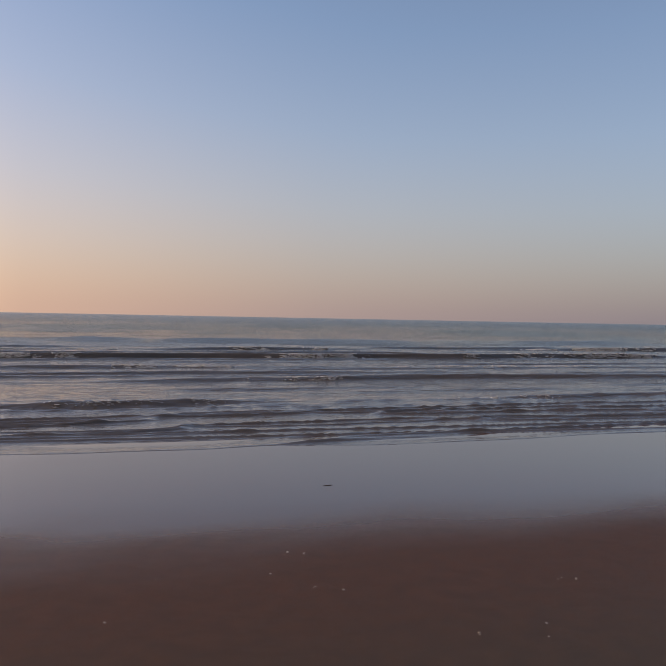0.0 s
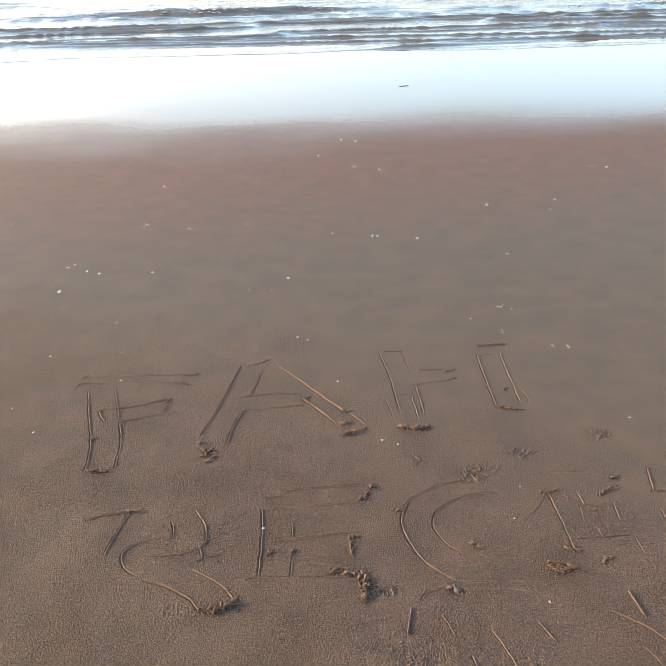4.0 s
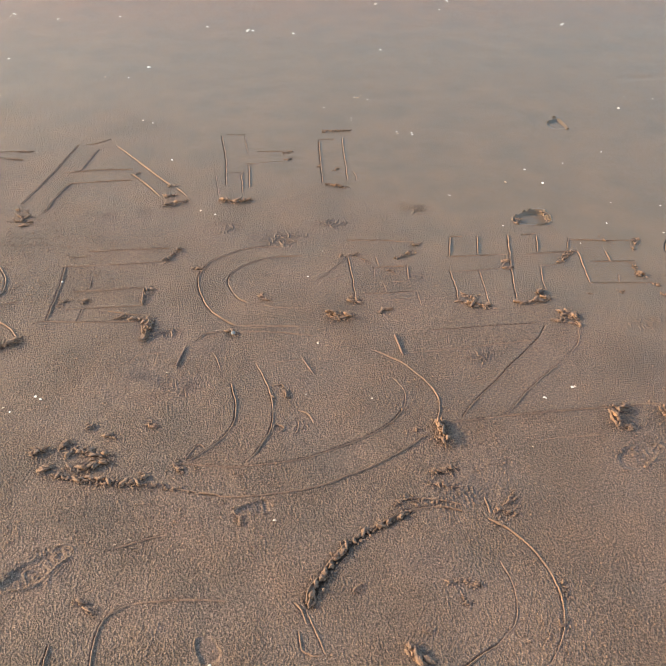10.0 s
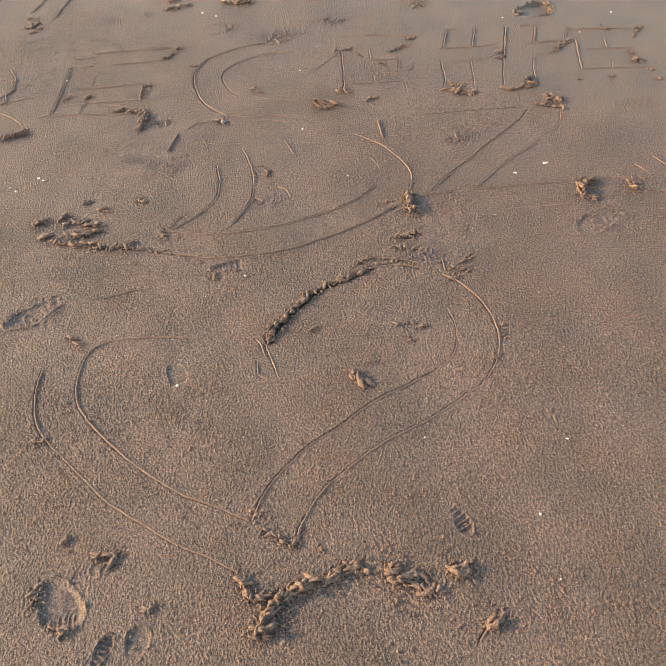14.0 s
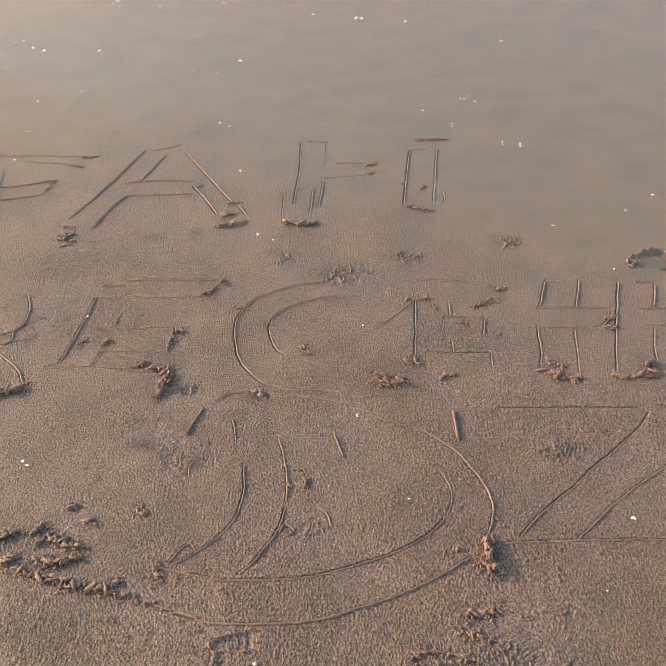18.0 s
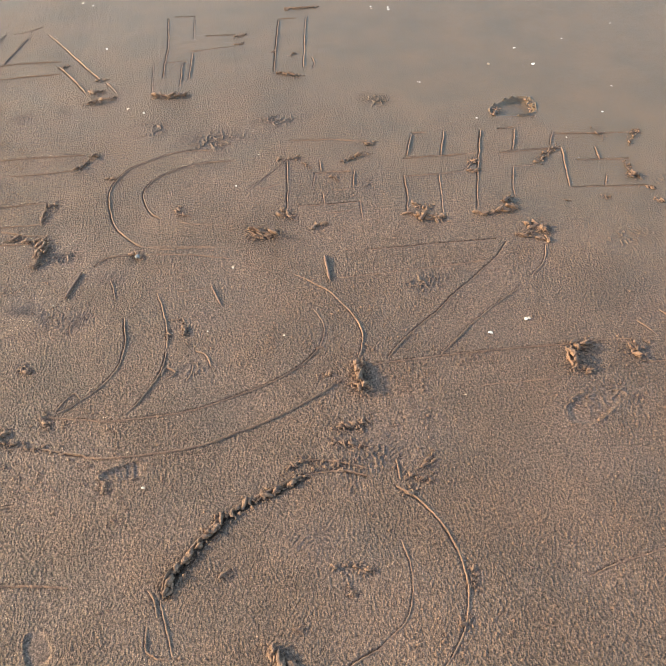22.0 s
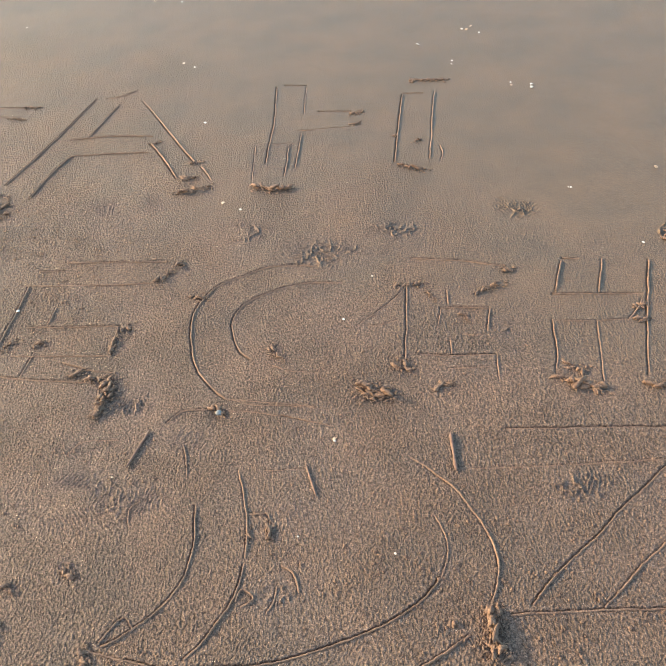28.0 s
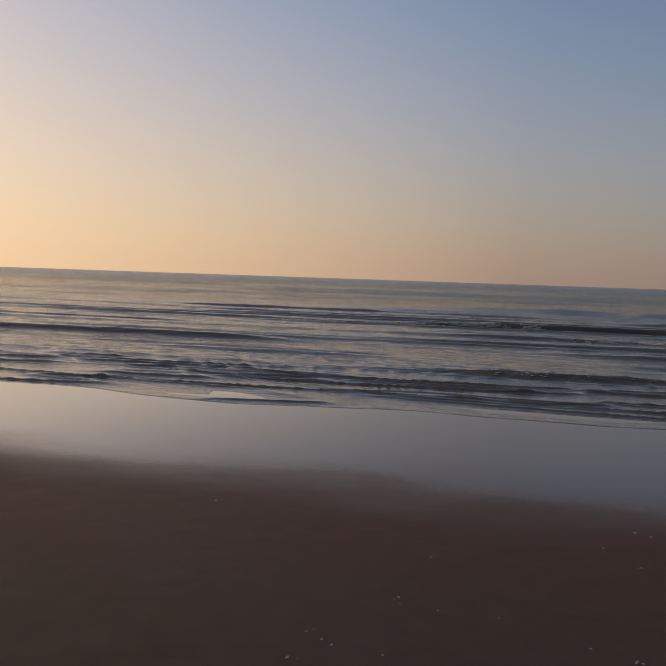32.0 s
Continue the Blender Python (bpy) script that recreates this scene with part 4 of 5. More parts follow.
heap(1.242, 1.537, 1.259, 1.534, 7, 2)
heap(1.240, 1.486, 1.258, 1.480, 6, 2)
heap(1.048, 1.530, 1.056, 1.525, 5, 1)
heap(1.137, 1.518, 1.145, 1.520, 5, 1)
heap(1.337, 1.456, 1.363, 1.445, 8, 3)
heap(1.352, 1.434, 1.362, 1.384, 10, 5)
heap(1.429, 1.568, 1.459, 1.550, 6, 3)
heap(1.467, 1.544, 1.487, 1.533, 6, 2)
heap(1.353, 1.367, 1.356, 1.316, 5, 2)
heap(0.902, 1.436, 0.946, 1.436, 6, 4)
heap(0.952, 1.466, 0.969, 1.431, 8, 5)
heap(0.960, 1.443, 0.964, 1.391, 8, 3)
heap(1.221, 1.792, 1.235, 1.749, 5, 1)
heap(0.505, 1.141, 0.500, 1.111, 15, 6)
heap(0.497, 1.107, 0.500, 1.074, 14, 6)
heap(0.894, 1.103, 0.877, 1.048, 14, 7)
heap(0.909, 1.097, 0.926, 1.101, 11, 3)
heap(0.893, 1.044, 0.907, 1.049, 9, 2)
heap(1.004, 1.084, 1.000, 1.053, 11, 4)
heap(1.029, 1.095, 1.033, 1.089, 5, 1)
heap(0.433, 1.120, 0.452, 1.127, 5, 1)
heap(-0.054, 1.126, -0.044, 1.103, 7, 4)
heap(-0.189, 1.232, -0.168, 1.221, 7, 4)
heap(-0.221, 1.262, -0.210, 1.266, 6, 2)
heap(-0.103, 1.254, -0.089, 1.234, 6, 3)
heap(-0.330, 1.206, -0.304, 1.217, 8, 5)
heap(-0.313, 1.157, -0.294, 1.164, 8, 4)
heap(-0.276, 1.211, -0.258, 1.228, 8, 5)
heap(-0.264, 1.188, -0.251, 1.196, 8, 3)
heap(-0.248, 1.200, -0.185, 1.173, 8, 10)
heap(-0.259, 1.153, -0.229, 1.142, 8, 5)
heap(-0.230, 1.147, -0.181, 1.152, 8, 8)
heap(-0.285, 1.142, -0.256, 1.124, 7, 5)
heap(-0.252, 1.124, -0.193, 1.107, 8, 8)
heap(-0.193, 1.103, -0.142, 1.088, 7, 8)
heap(-0.142, 1.088, -0.098, 1.073, 7, 6)
heap(-0.120, 1.102, -0.107, 1.105, 7, 2)
heap(-0.099, 1.077, -0.056, 1.058, 6, 3)
heap(0.169, 1.277, 0.166, 1.292, 5, 1)
heap(0.197, 1.300, 0.199, 1.276, 6, 3)
heap(0.102, 1.541, 0.124, 1.520, 7, 3)
heap(0.440, 1.001, 0.491, 1.005, 6, 5)
heap(0.426, 0.974, 0.481, 0.956, 6, 4)
heap(0.447, 1.005, 0.495, 1.009, 6, 4)
heap(0.050, 0.971, 0.053, 0.945, 5, 3)
heap(0.531, 0.885, 0.572, 0.870, 6, 4)
heap(0.557, 0.899, 0.580, 0.915, 6, 2)
heap(0.523, 0.854, 0.537, 0.858, 6, 1)
heap(0.585, 0.715, 0.575, 0.678, 5, 3)
heap(0.546, 0.629, 0.564, 0.647, 5, 2)
heap(0.224, 0.767, 0.237, 0.774, 6, 2)
heap(0.320, 0.667, 0.332, 0.667, 6, 1)
heap(0.281, 0.648, 0.302, 0.616, 10, 6)
heap(0.401, 0.707, 0.410, 0.709, 6, 1)
heap(0.424, 0.736, 0.441, 0.735, 7, 2)
heap(0.386, 0.749, 0.423, 0.748, 5, 3)
heap(-0.236, 0.840, -0.211, 0.813, 5, 3)
heap(-0.288, 0.603, -0.259, 0.601, 5, 2)
heap(0.079, 0.386, 0.093, 0.387, 6, 2)
heap(0.087, 0.358, 0.132, 0.324, 6, 6)
heap(0.133, 0.327, 0.140, 0.337, 7, 2)
heap(0.176, 0.312, 0.170, 0.312, 5, 1)
heap(0.044, 0.284, 0.055, 0.271, 10, 4)
heap(0.054, 0.258, 0.063, 0.250, 9, 4)
heap(0.066, 0.249, 0.091, 0.254, 8, 5)
heap(0.071, 0.209, 0.096, 0.237, 11, 8)
heap(0.060, 0.196, 0.091, 0.199, 12, 9)
heap(0.096, 0.240, 0.129, 0.254, 11, 7)
heap(0.129, 0.254, 0.158, 0.258, 11, 5)
heap(0.174, 0.257, 0.194, 0.263, 10, 5)
heap(0.203, 0.275, 0.222, 0.275, 9, 4)
heap(0.227, 0.263, 0.235, 0.258, 8, 2)
heap(0.268, 0.252, 0.286, 0.256, 12, 5)
heap(0.264, 0.243, 0.282, 0.237, 11, 4)
heap(0.286, 0.242, 0.319, 0.243, 8, 8)
heap(0.296, 0.230, 0.312, 0.217, 8, 5)
heap(0.314, 0.210, 0.341, 0.215, 8, 3)
heap(0.362, 0.235, 0.382, 0.238, 10, 8)
heap(0.272, 0.221, 0.271, 0.197, 7, 1)
heap(0.387, 0.145, 0.416, 0.159, 8, 8)
heap(-0.218, 0.389, -0.209, 0.402, 7, 2)
heap(-0.175, 0.363, -0.136, 0.356, 7, 5)
heap(-0.149, 0.344, -0.136, 0.363, 7, 3)
heap(-0.098, 0.260, -0.079, 0.263, 7, 4)
heap(-0.257, 0.315, -0.249, 0.331, 8, 2)
heap(-0.257, 0.295, -0.256, 0.315, 8, 2)
heap(-0.235, 0.259, -0.223, 0.260, 7, 2)
heap(-0.216, 0.249, -0.204, 0.253, 8, 3)

heap(1.115, 1.962, 1.105, 1.890, 7, 4)
heap(1.028, 1.935, 1.010, 1.906, 6, 3)

heap(0.934, 1.464, 0.975, 1.446, 8, 8)
heap(0.896, 1.437, 0.964, 1.407, 6, 5)

# ---- rows of lumps along deep scratches: height, lumps, path ----
bank(0.012, 12, 0.578, 2.656, 0.627, 2.654, 0.679, 2.645)
bank(0.028, 15, 0.143, 0.757, 0.150, 0.782, 0.191, 0.830, 0.239, 0.869)
bank(0.020, 9, 0.239, 0.869, 0.286, 0.890, 0.332, 0.907, 0.365, 0.917)
bank(0.009, 8, 0.339, 0.941, 0.376, 0.949, 0.427, 0.936, 0.471, 0.913)

# ---- shells and dark bits: x, y, width ----
stick(0.496, 1.449, 0.493, 1.372, 0.0047)
stick(0.000, 1.499, -0.031, 1.424, 0.0034)
stick(0.258, 1.405, 0.272, 1.345, 0.0030)
pebble(0.114, 1.526, 0.011)
shell(0.116, 0.943, 0.0080)
shell(-0.032, 0.678, 0.0067)
shell(0.843, 1.187, 0.0070)
shell(0.761, 1.164, 0.0067)
shell(0.611, 0.434, 0.0059)
shell(0.519, 0.306, 0.0056)
shell(0.512, 0.197, 0.0045)
shell(0.378, 0.482, 0.0035)
shell(-0.333, 1.380, 0.0070)
shell(-0.397, 1.356, 0.0067)
shell(0.096, 2.142, 0.0100)
shell(0.136, 2.112, 0.0066)
shell(-0.292, 1.824, 0.0078)
shell(-0.322, 1.369, 0.0078)
shell(-0.383, 1.340, 0.0056)
shell(-0.548, 1.440, 0.0066)
shell(0.382, 1.236, 0.0045)
shell(0.306, 1.449, 0.0055)
shell(0.340, 1.736, 0.0056)
shell(0.405, 1.855, 0.0056)
shell(-0.051, 1.408, 0.0045)
shell(0.627, 2.863, 0.0134)
shell(0.799, 2.962, 0.0101)
shell(0.815, 2.916, 0.0078)
shell(0.709, 2.750, 0.0078)
shell(0.892, 2.588, 0.0089)
shell(0.841, 2.605, 0.0067)
shell(0.865, 2.112, 0.0056)
shell(0.378, 2.188, 0.0045)
shell(-0.173, 3.307, 0.0080)
shell(0.036, 2.502, 0.0089)
shell(-0.901, 3.735, 0.0097)
shell(-0.559, 3.166, 0.0074)
shell(-0.674, 2.851, 0.0100)
shell(-0.011, 2.816, 0.0078)
shell(-0.915, 2.873, 0.0091)
shell(-0.900, 3.445, 0.0074)
shell(1.079, 2.165, 0.0121)
shell(1.179, 2.240, 0.0101)
shell(1.197, 2.138, 0.0112)
shell(1.504, 2.326, 0.0070)
shell(1.329, 2.265, 0.0067)
shell(1.354, 1.977, 0.0078)
shell(0.870, 2.110, 0.0056)
shell(1.502, 1.933, 0.0078)
shell(1.226, 1.205, 0.0089)
shell(0.837, 1.186, 0.0091)
shell(0.759, 1.166, 0.0078)
shell(0.671, 1.029, 0.0045)
shell(1.764, 2.682, 0.0145)
shell(1.847, 2.791, 0.0078)
shell(1.954, 2.752, 0.0089)
shell(1.420, 1.778, 0.0078)
shell(1.279, 1.860, 0.0067)
shell(0.963, 1.901, 0.0067)
shell(1.147, 1.767, 0.0055)
shell(1.142, 0.978, 0.0056)
shell(0.889, 2.572, 0.0112)
shell(0.840, 2.589, 0.0078)
shell(0.704, 2.730, 0.0078)
shell(0.769, 2.946, 0.0091)
shell(0.306, 1.453, 0.0067)
shell(0.242, 1.276, 0.0035)
shell(-0.584, 4.207, 0.0115)
shell(-0.927, 3.708, 0.0089)
shell(-0.083, 3.286, 0.0064)
shell(-0.942, 3.432, 0.0066)
shell(0.483, 3.837, 0.0122)
shell(-0.044, 2.844, 0.0101)
shell(-0.988, 2.915, 0.0091)
shell(-0.668, 2.650, 0.0101)
shell(-1.262, 4.390, 0.0082)
shell(-0.699, 3.099, 0.0066)
shell(-0.739, 3.128, 0.0066)
shell(-0.997, 2.541, 0.0080)
shell(-0.913, 2.387, 0.0091)
shell(0.781, 2.940, 0.0112)
shell(2.105, 4.767, 0.0105)
shell(0.683, 5.700, 0.0115)
shell(-1.236, 6.294, 0.0140)
driftwood(-1.736, 7.244, 0.0221)
driftwood(-0.887, 6.603, 0.0157)
driftwood(-1.684, 6.450, 0.0148)
driftwood(1.705, 7.650, 0.0503)
driftwood(-2.982, 7.183, 0.0304)
driftwood(-1.675, 6.437, 0.0160)
driftwood(-2.815, 6.574, 0.0136)
driftwood(-2.733, 7.004, 0.0152)
shell(-2.056, 5.536, 0.0184)
shell(-0.493, 4.853, 0.0096)
shell(-0.606, 4.184, 0.0112)
shell(-1.259, 4.342, 0.0088)
shell(0.646, 5.036, 0.0104)
shell(-0.570, 4.135, 0.0101)
shell(-0.844, 3.647, 0.0109)
shell(-2.059, 3.741, 0.0084)
shell(0.810, 5.684, 0.0210)
shell(0.796, 4.953, 0.0162)
shell(2.167, 4.714, 0.0155)
shell(2.016, 3.716, 0.0162)
shell(0.677, 3.749, 0.0119)
shell(0.496, 3.820, 0.0086)
shell(1.280, 3.242, 0.0079)
shell(0.473, 3.812, 0.0096)
shell(1.185, 4.158, 0.0128)
shell(-0.593, 4.220, 0.0130)
shell(-0.564, 3.576, 0.0148)
shell(-0.790, 3.607, 0.0166)
shell(-0.928, 3.701, 0.0184)
shell(-0.939, 3.441, 0.0202)
shell(-0.098, 4.112, 0.0130)
shell(0.296, 3.900, 0.0148)
shell(0.475, 3.823, 0.0166)
shell(1.192, 4.176, 0.0184)
shell(1.581, 4.179, 0.0202)
shell(1.490, 4.034, 0.0130)
shell(1.022, 3.472, 0.0148)
shell(0.003, 3.394, 0.0166)
shell(0.662, 5.050, 0.0184)
shell(0.718, 5.737, 0.0202)
shell(-0.162, 5.446, 0.0130)
shell(-0.497, 4.859, 0.0148)
shell(2.066, 4.748, 0.0166)
shell(0.487, 5.347, 0.0184)
shell(0.794, 4.955, 0.0202)
shell(2.033, 3.734, 0.0130)
shell(0.501, 3.818, 0.0148)
shell(0.680, 3.753, 0.0166)
shell(0.804, 5.667, 0.0184)
shell(2.178, 4.729, 0.0202)
shell(-0.384, 4.109, 0.0130)

# ---- footprints and trodden places ----
shoe_print(-0.219, 0.292, 0.088, -70, 0.014, 0.1)
shoe_print(-0.155, 0.210, 0.052, 60, 0.009, 0.6)
shoe_print(-0.107, 0.211, 0.050, 75, 0.006, 0.1)
shoe_print(-0.303, 0.924, 0.115, -150, 0.006, 0.5)
scuff(-0.161, 0.325, 0.050, 0.034, 1.3)
scuff(-0.199, 0.265, 0.030, 0.018, 1.4)
shoe_print(0.085, 0.981, 0.077, 6, 0.006, 0.6)
shoe_print(-0.032, 0.706, 0.056, -76, 0.008, 0.1)
shoe_print(0.397, 0.320, 0.057, -73, 0.007, 1)
shoe_print(0.883, 0.965, 0.120, -167, 0.005, 0.5)
shoe_print(1.073, 1.935, 0.115, 14, 0.018, 0.1)
scuff(1.105, 1.925, 0.030, 0.034, 1.2)
shoe_print(1.488, 2.585, 0.146, 16, 0.018, 0.1)
shoe_print(2.015, 2.990, 0.075, 12, 0.008, 0.1)
scuff(0.084, 0.963, 0.040, 0.038, 0.7)
scuff(0.372, 0.804, 0.066, 0.040, 0.9)
scuff(0.408, 0.738, 0.032, 0.022, 0.8)
scuff(0.483, 0.526, 0.030, 0.023, 0.6)
scuff(-0.299, 0.922, 0.059, 0.053, 1)
scuff(0.903, 0.973, 0.081, 0.051, 1)
scuff(-0.121, 1.372, 0.110, 0.061, 1.1)
scuff(-0.012, 1.357, 0.060, 0.043, 1)
scuff(0.044, 1.466, 0.062, 0.041, 0.8)
scuff(-0.033, 1.173, 0.046, 0.031, 1)
scuff(0.220, 1.312, 0.050, 0.035, 0.7)
scuff(0.149, 2.031, 0.066, 0.041, 0.9)
scuff(0.337, 1.929, 0.073, 0.042, 1)
scuff(0.462, 2.000, 0.064, 0.033, 0.8)
scuff(0.734, 2.051, 0.055, 0.035, 1)
scuff(-0.031, 1.561, 0.037, 0.023, 1)
scuff(0.682, 1.321, 0.049, 0.028, 1.1)
scuff(0.799, 1.343, 0.049, 0.032, 0.8)
scuff(0.657, 1.685, 0.048, 0.024, 1)
scuff(-0.353, 2.158, 0.070, 0.045, 0.8)
scuff(-0.142, 2.167, 0.081, 0.036, 0.6)
scuff(0.201, 1.665, 0.028, 0.023, 1.2)
scuff(0.464, 1.091, 0.044, 0.019, 0.8)
scuff(-0.525, 1.578, 0.065, 0.047, 0.9)
scuff(-0.527, 1.889, 0.064, 0.053, 0.7)
scuff(0.738, 2.070, 0.052, 0.035, 0.9)
scuff(-0.029, 1.550, 0.030, 0.021, 1.1)
scuff(0.213, 1.189, 0.035, 0.022, 1)
scuff(-0.012, 1.180, 0.029, 0.031, 1)
scuff(-0.099, 1.253, 0.019, 0.020, 1)
scuff(0.682, 1.337, 0.053, 0.028, 1.1)
scuff(1.177, 1.364, 0.104, 0.035, 0.6)
scuff(1.305, 1.354, 0.057, 0.030, 0.6)
scuff(1.066, 1.166, 0.068, 0.030, 0.8)
scuff(0.495, 0.968, 0.079, 0.042, 0.7)
scuff(0.081, 0.969, 0.034, 0.030, 0.8)
scuff(0.292, 1.941, 0.096, 0.054, 1.2)
scuff(0.737, 2.054, 0.054, 0.045, 1)
scuff(-0.118, 2.157, 0.088, 0.049, 0.9)
scuff(0.124, 2.029, 0.082, 0.036, 1)
scuff(0.464, 2.003, 0.072, 0.032, 1)
scuff(0.661, 1.669, 0.052, 0.028, 0.9)
scuff(0.895, 1.912, 0.050, 0.025, 0.8)
scuff(-0.057, 1.575, 0.059, 0.038, 1.1)
scuff(-0.294, 2.143, 0.058, 0.064, 1)
scuff(1.124, 1.402, 0.085, 0.043, 1)
scuff(1.298, 1.574, 0.083, 0.042, 0.7)
scuff(0.601, 0.503, 0.044, 0.037, 1)
scuff(0.487, 0.165, 0.054, 0.026, 1)
scuff(0.512, 0.116, 0.036, 0.024, 1)
scuff(-0.083, 0.770, 0.040, 0.032, 0.7)
scuff(0.491, 0.906, 0.079, 0.051, 1.2)

# ---- the beach: one sheet of sand, pressed and furrowed near the marks, that runs under the sea ----
def spaced(a, b, gap, left, right, grow_left, grow_right):
    core = np.arange(a, b, gap)
    low, high, d = [a], [core[-1]], gap
    while low[-1] > left:
        d *= grow_left
        low.append(low[-1] - d)
    d = gap
    while high[-1] < right:
        d *= grow_right
        high.append(high[-1] + d)
    return np.concatenate([low[:0:-1], core, high[1:]])


def imprint(kind, px, py, rest, x, y):
    """How far a trodden place presses or lifts the sand, and how smooth it leaves it."""
    if kind == "dent":
        a, b, strong = rest
        bowl = np.exp(-(((x - px) / a) ** 2) - ((y - py) / b) ** 2)
        return -0.005 * strong * bowl, 0.6 * bowl
    if kind == "scuff":
        # bars of a sole's tread, bent and broken, between squeezed-up crumbs
        a, b, strong = rest
        u, v = (x - px) / a, (y - py) / b
        mask = np.exp(-((u * u + v * v) ** 2)) * step(0.25, 0.5, grain(x, y, 0.06, 16))
        heading = 6.28 * math.sin(px * 37 + py * 23)
        ring = np.hypot(x - px - 0.7 * a * math.cos(heading), y - py - 0.7 * b * math.sin(heading))
        bars = np.sin(ring * 950 + 16 * (grain(x, y, 0.028, 8) - 0.5)) ** 3
        worm = (1 - abs(2 * grain(x, y, 0.010, 9) - 1)) ** 6
        patch = step(0.40, 0.56, grain(x, y, 0.035, 10))
        return 1.25 * strong * mask * (0.0009 * step(0.0, 0.9, bars) * patch + 0.0017 * worm * (1 - 0.6 * patch) - 0.0005), 0.55 * mask
    long, turn, deep, tread = rest
    u = ((x - px) * math.cos(turn) + (y - py) * math.sin(turn)) / (long / 2)
    v = (-(x - px) * math.sin(turn) + (y - py) * math.cos(turn)) / (long / 2)
    half = (0.40 if tread > 0.2 else 0.66) + 0.09 * np.sin(u * 2.6 + 0.4)
    d = (0.95 * abs(u) ** 2.7 + abs(v / half) ** 2.7) ** (1 / 2.7) * (0.86 + 0.28 * grain(x, y, 0.03, 17))
    inside = 1 - step(0.72, 1.0, d)
    rim = np.exp(-(((d - 1.06) / 0.055) ** 2))
    deep = deep * (0.75 if tread > 0.4 else 0.5)
    bars = step(0.1, 0.5, np.sin(u * 19 + 2 * v * v + 3 * (grain(x, y, 0.03, 21) - 0.5))) * step(0.35, 0.6, grain(x, y, 0.05, 18))
    beads = step(0.4, 0.75, grain(x, y, 0.011, 19))
    dz = -deep * inside * (0.45 + 0.55 * step(-0.6, 0.5, u)) + tread * 0.55 * deep * inside * bars + rim * (0.12 * deep + 0.6 * deep * beads) * step(0.3, 0.5, grain(x, y, 0.04, 22))
    return dz, 0.85 * inside


def build_beach():
    xs, ys = spaced(-1.1, 1.5, 0.006, -3500, 3500, 1.14, 1.14), spaced(0.0, 2.82, 0.006, -3500, 4500, 1.25, 1.07)
    x, y = np.meshgrid(xs, ys)
    slant = y + 0.8 * x + 1.0 * (grain(x, y, 0.5, 20) - 0.5)
    near = (1 - 0.8 * step(2.0, 3.0, slant)) * (1 - step(2.6, 3.6, y)) * (1 - step(1.6, 2.4, abs(x - 0.1))) * step(-0.6, 0.1, y)
    z = -0.008 * step(6, 9.5, y) - 0.35 * step(10.5, 15, y) - 0.8 * step(14, 40, y)
    z += 0.0024 * (grain(x, y, 0.45, 1) - 0.5) * (1 - step(3, 6, y)) + near * (0.0006 * (1 - abs(2 * grain(x, y * 0.8, 0.011, 15) - 1)) ** 3 + 0.0012 * (grain(x, y, 0.035, 2) - 0.5) + 0.0005 * (rng.random(x.shape) - 0.5))

    def window(x0, x1, y0, y1):
        return slice(np.searchsorted(ys, y0), np.searchsorted(ys, y1)), slice(np.searchsorted(xs, x0), np.searchsorted(xs, x1))

    pressed = np.zeros_like(x)
    for path, half, deep in CUTS:
        for k in range(len(path)):
            px, py = path[k]
            w = window(px - 2.5 * half, px + 2.5 * half, py - 2.5 * half, py + 2.5 * half)
            d2 = (x[w] - px) ** 2 + (y[w] - py) ** 2
            floor = -deep * np.exp(-d2 / half**2)
            z[w] = np.where(floor < -deep * 0.3, np.minimum(z[w], floor), z[w])
    for kind, px, py, *rest in PRINTS:
        reach = 1.6 * max(rest[:2]) if kind == "dent" else 1.3 * rest[0] if kind == "shoe" else 1.5 * max(rest[:2])
        if kind == "dent" or py > 2.6:
            w = window(px - reach, px + reach, py - reach, py + reach)
            dz, smooth = imprint(kind, px, py, rest, x[w], y[w])
            z[w] += dz
            pressed[w] = np.maximum(pressed[w], smooth)
    # thin scratches are pressed into a finer mesh along their way
    fine = 5
    c0, c1, r0, r1 = np.searchsorted(xs, -1.09), np.searchsorted(xs, 1.48), np.searchsorted(ys, 0.02), np.searchsorted(ys, 2.80)
    fx = np.interp(np.arange((c1 - c0) * fine + 1) / fine, np.arange(c1 - c0 + 1), xs[c0 : c1 + 1])
    fy = np.interp(np.arange((r1 - r0) * fine + 1) / fine, np.arange(r1 - r0 + 1), ys[r0 : r1 + 1])
    gap = fx[1] - fx[0]
    groove, split = np.zeros((len(fy), len(fx))), np.zeros((r1 - r0, c1 - c0), bool)
    trod = np.zeros_like(groove)
    detail = np.zeros_like(groove)
    for kind, px, py, *rest in PRINTS:
        if kind == "dent" or py > 2.6:
            continue
        reach = 1.3 * rest[0] if kind == "shoe" else 1.5 * max(rest[:2])
        w = slice(*np.searchsorted(fy, (py - reach, py + reach))), slice(*np.searchsorted(fx, (px - reach, px + reach)))
        if w[0].stop - w[0].start < 20 or w[1].stop - w[1].start < 20:
            continue
        gx, gy = np.meshgrid(fx[w[1]], fy[w[0]])
        dz, smooth = imprint(kind, px, py, rest, gx, gy)
        dz = np.where(abs(dz) > 0.00025, dz, 0)
        detail[w] += dz
        trod[w] = np.maximum(trod[w], smooth)
        hit = np.argwhere(dz != 0)
        split[np.clip((hit[:, 0] + w[0].start) // fine, 0, r1 - r0 - 1), np.clip((hit[:, 1] + w[1].start) // fine, 0, c1 - c0 - 1)] = True
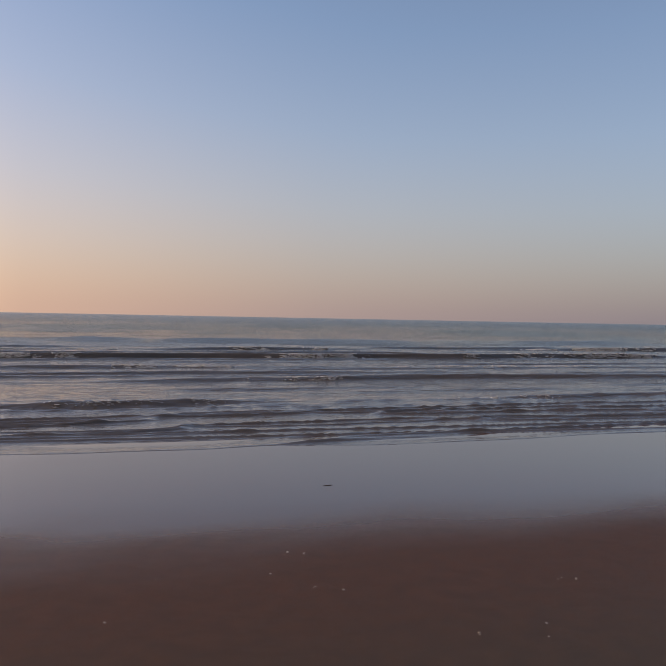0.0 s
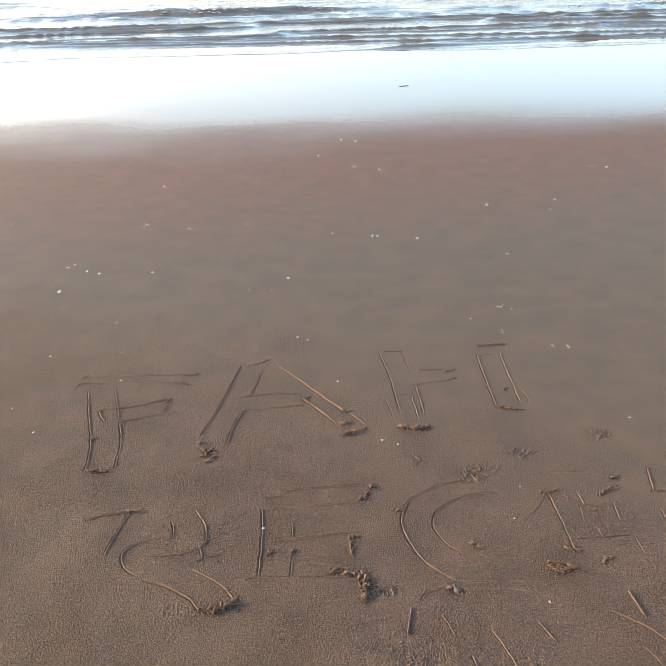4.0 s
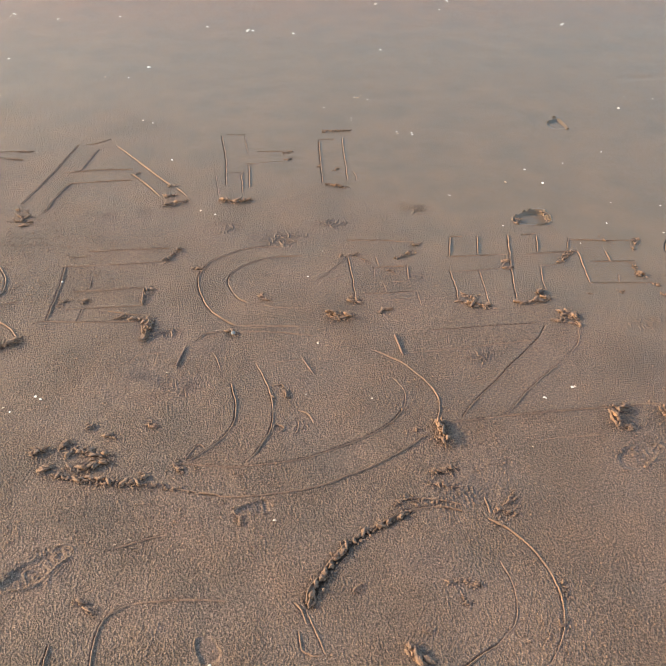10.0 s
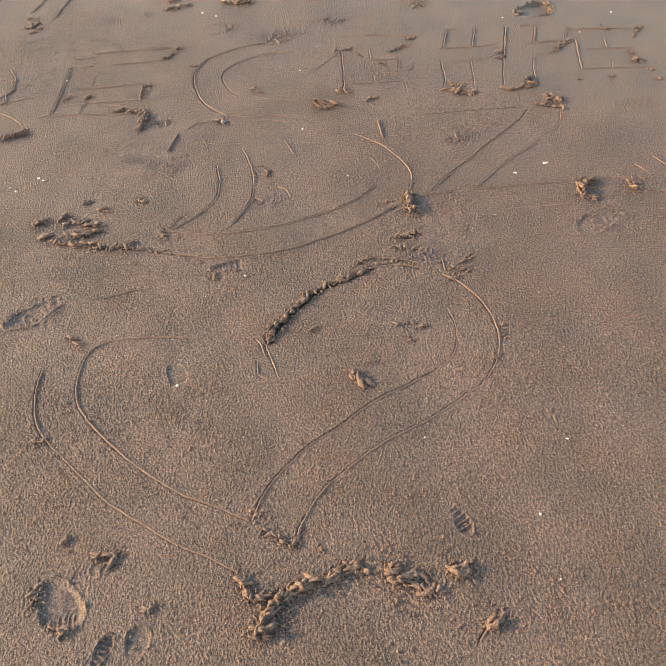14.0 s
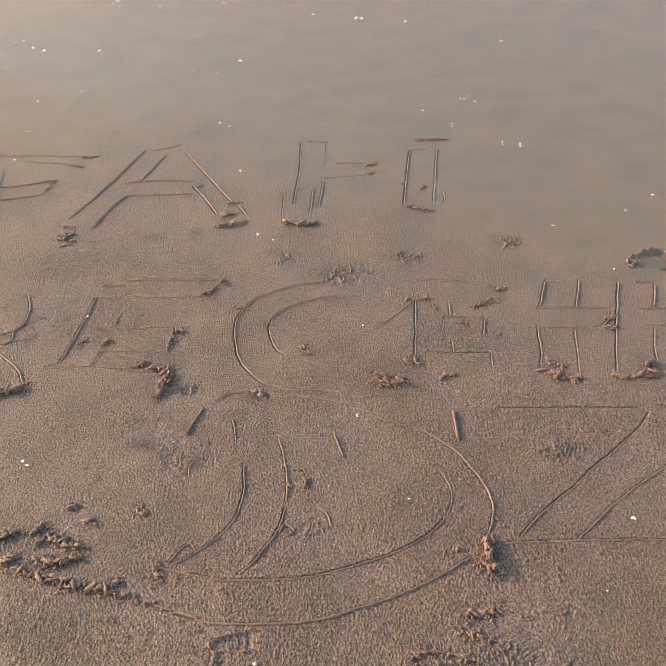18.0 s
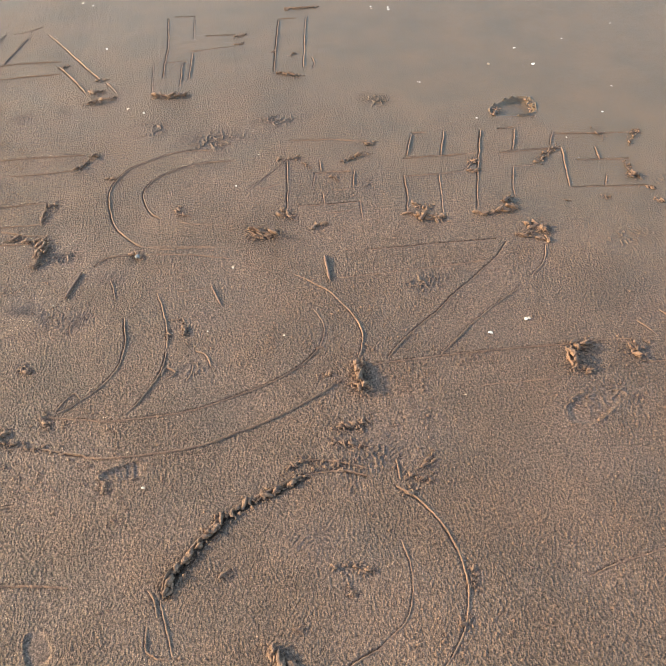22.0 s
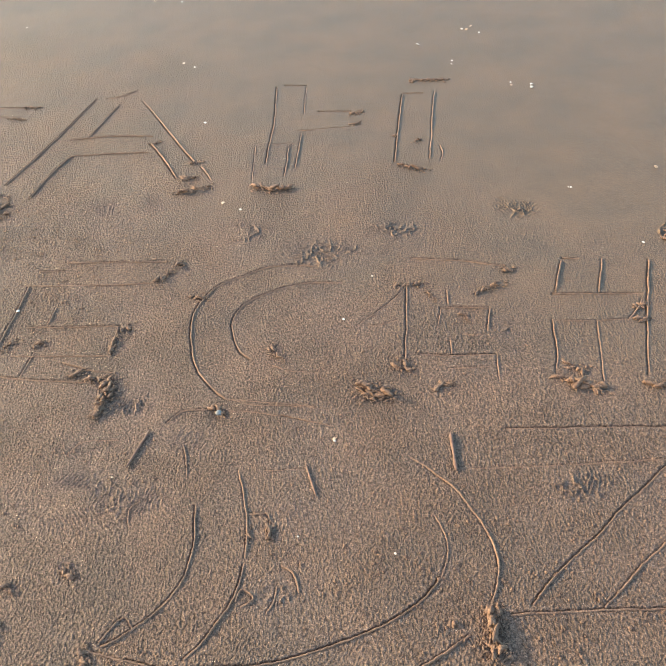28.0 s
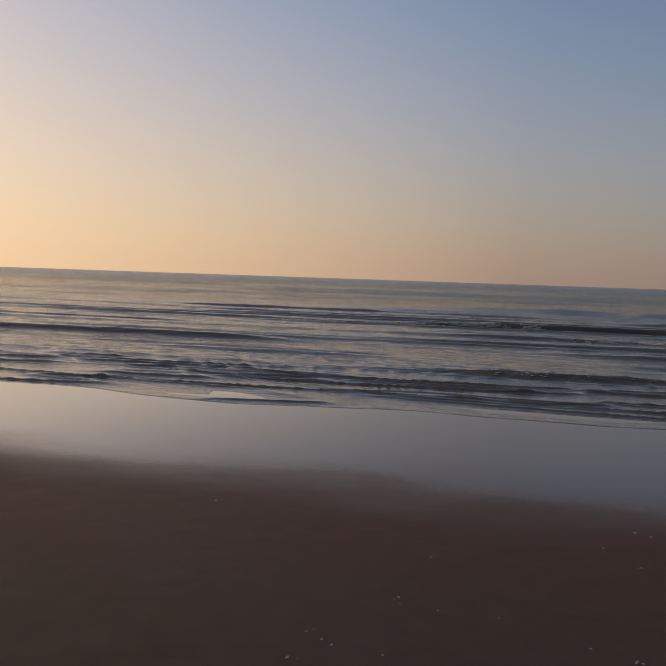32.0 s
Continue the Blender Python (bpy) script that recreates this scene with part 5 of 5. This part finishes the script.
    for _ in range(1):
        split[1:-1, 1:-1] |= split[:-2, 1:-1] | split[2:, 1:-1] | split[1:-1, :-2] | split[1:-1, 2:]
    for path, half, deep in LINES:
        for k, (px, py) in enumerate(path):
            i, j = int((px - fx[0]) / gap), int((py - fy[0]) / gap)
            if not (12 < i < len(fx) - 12 and 12 < j < len(fy) - 12):
                continue
            w = slice(j - 5, j + 7), slice(i - 5, i + 7)
            d2 = (fx[None, w[1]] - px) ** 2 + (fy[w[0], None] - py) ** 2
            groove[w] = np.minimum(groove[w], -deep * np.exp(-d2 / half**2))
            split[(j - 3) // fine : (j + 3) // fine + 1, (i - 3) // fine : (i + 3) // fine + 1] = True
    groove += detail
    z[r0 : r1 + 1, c0 : c1 + 1] += groove[::fine, ::fine]
    pressed[r0 : r1 + 1, c0 : c1 + 1] = np.maximum(pressed[r0 : r1 + 1, c0 : c1 + 1], trod[::fine, ::fine])
    rows, cols = x.shape
    quads = lattice(rows, cols)
    whole = np.ones(quads.shape[:2], bool)
    whole[r0:r1, c0:c1] = ~split
    cells = np.argwhere(np.repeat(np.repeat(split, fine, 0), fine, 1))
    corners = cells[:, None, :] + np.array([(0, 0), (0, 1), (1, 1), (1, 0)])
    number = np.full(groove.shape, -1)
    number[::fine, ::fine] = np.arange(r0, r1 + 1)[:, None] * cols + np.arange(c0, c1 + 1)[None, :]
    used = np.zeros(groove.shape, bool)
    used[corners[..., 0], corners[..., 1]] = True
    extra = np.argwhere(used & (number < 0))
    number[extra[:, 0], extra[:, 1]] = rows * cols + np.arange(len(extra))
    j, i = extra.T
    a, b, u, v = r0 + j // fine, c0 + i // fine, (i % fine) / fine, (j % fine) / fine
    a2, b2 = np.minimum(a + 1, r1), np.minimum(b + 1, c1)
    ground = z - 0
    ground[r0 : r1 + 1, c0 : c1 + 1] -= groove[::fine, ::fine]
    level = (ground[a, b] * (1 - u) + ground[a, b2] * u) * (1 - v) + (ground[a2, b] * (1 - u) + ground[a2, b2] * u) * v
    points = np.concatenate([np.stack([x, y, z], -1).reshape(-1, 3), np.stack([fx[i], fy[j], level + groove[j, i] + 0.0002 * (rng.random(len(i)) - 0.5)], -1)])
    faces = np.concatenate([quads[whole], number[corners[..., 0], corners[..., 1]]])
    ob = sheet("ground", points, faces, SAND)
    smoothed = ob.data.attributes.new("pressed", "FLOAT", "POINT")
    smoothed.data.foreach_set("value", np.concatenate([pressed.ravel(), np.maximum(trod[j, i], 0.3)]).astype(np.float32))
    tagged(ob, "damp brown beach sand, glossy with water towards the sea", "beach", kind="structure")


build_beach()


# ---- crumbs of sand strewn over the trodden part ----
def strew(count, x0, x1, y0, y1, small, large):
    x, y = x0 + (x1 - x0) * rng.random(count), y0 + (y1 - y0) * rng.random(count)
    kept = (grain(x, y, 0.22, 12) > 0.35 + 0.3 * rng.random(count)) & (y + 0.8 * x < 1.7 + 0.6 * rng.random(count))
    size = small + (large - small) * rng.random(count) ** 3
    spots = [(px, py, s * 0.3, s * 1.2, s, s * 0.9) for px, py, s in zip(x[kept], y[kept], size[kept])]
    points, faces = lumps(spots, fine=False)
    tagged(solid("sand_crumbs", points, faces, TURNED, smooth=False), "small crumbs of turned sand strewn over the beach", "sand", kind="stuff")


strew(30000, -0.95, 1.25, 0.12, 2.3, 0.0007, 0.0026)
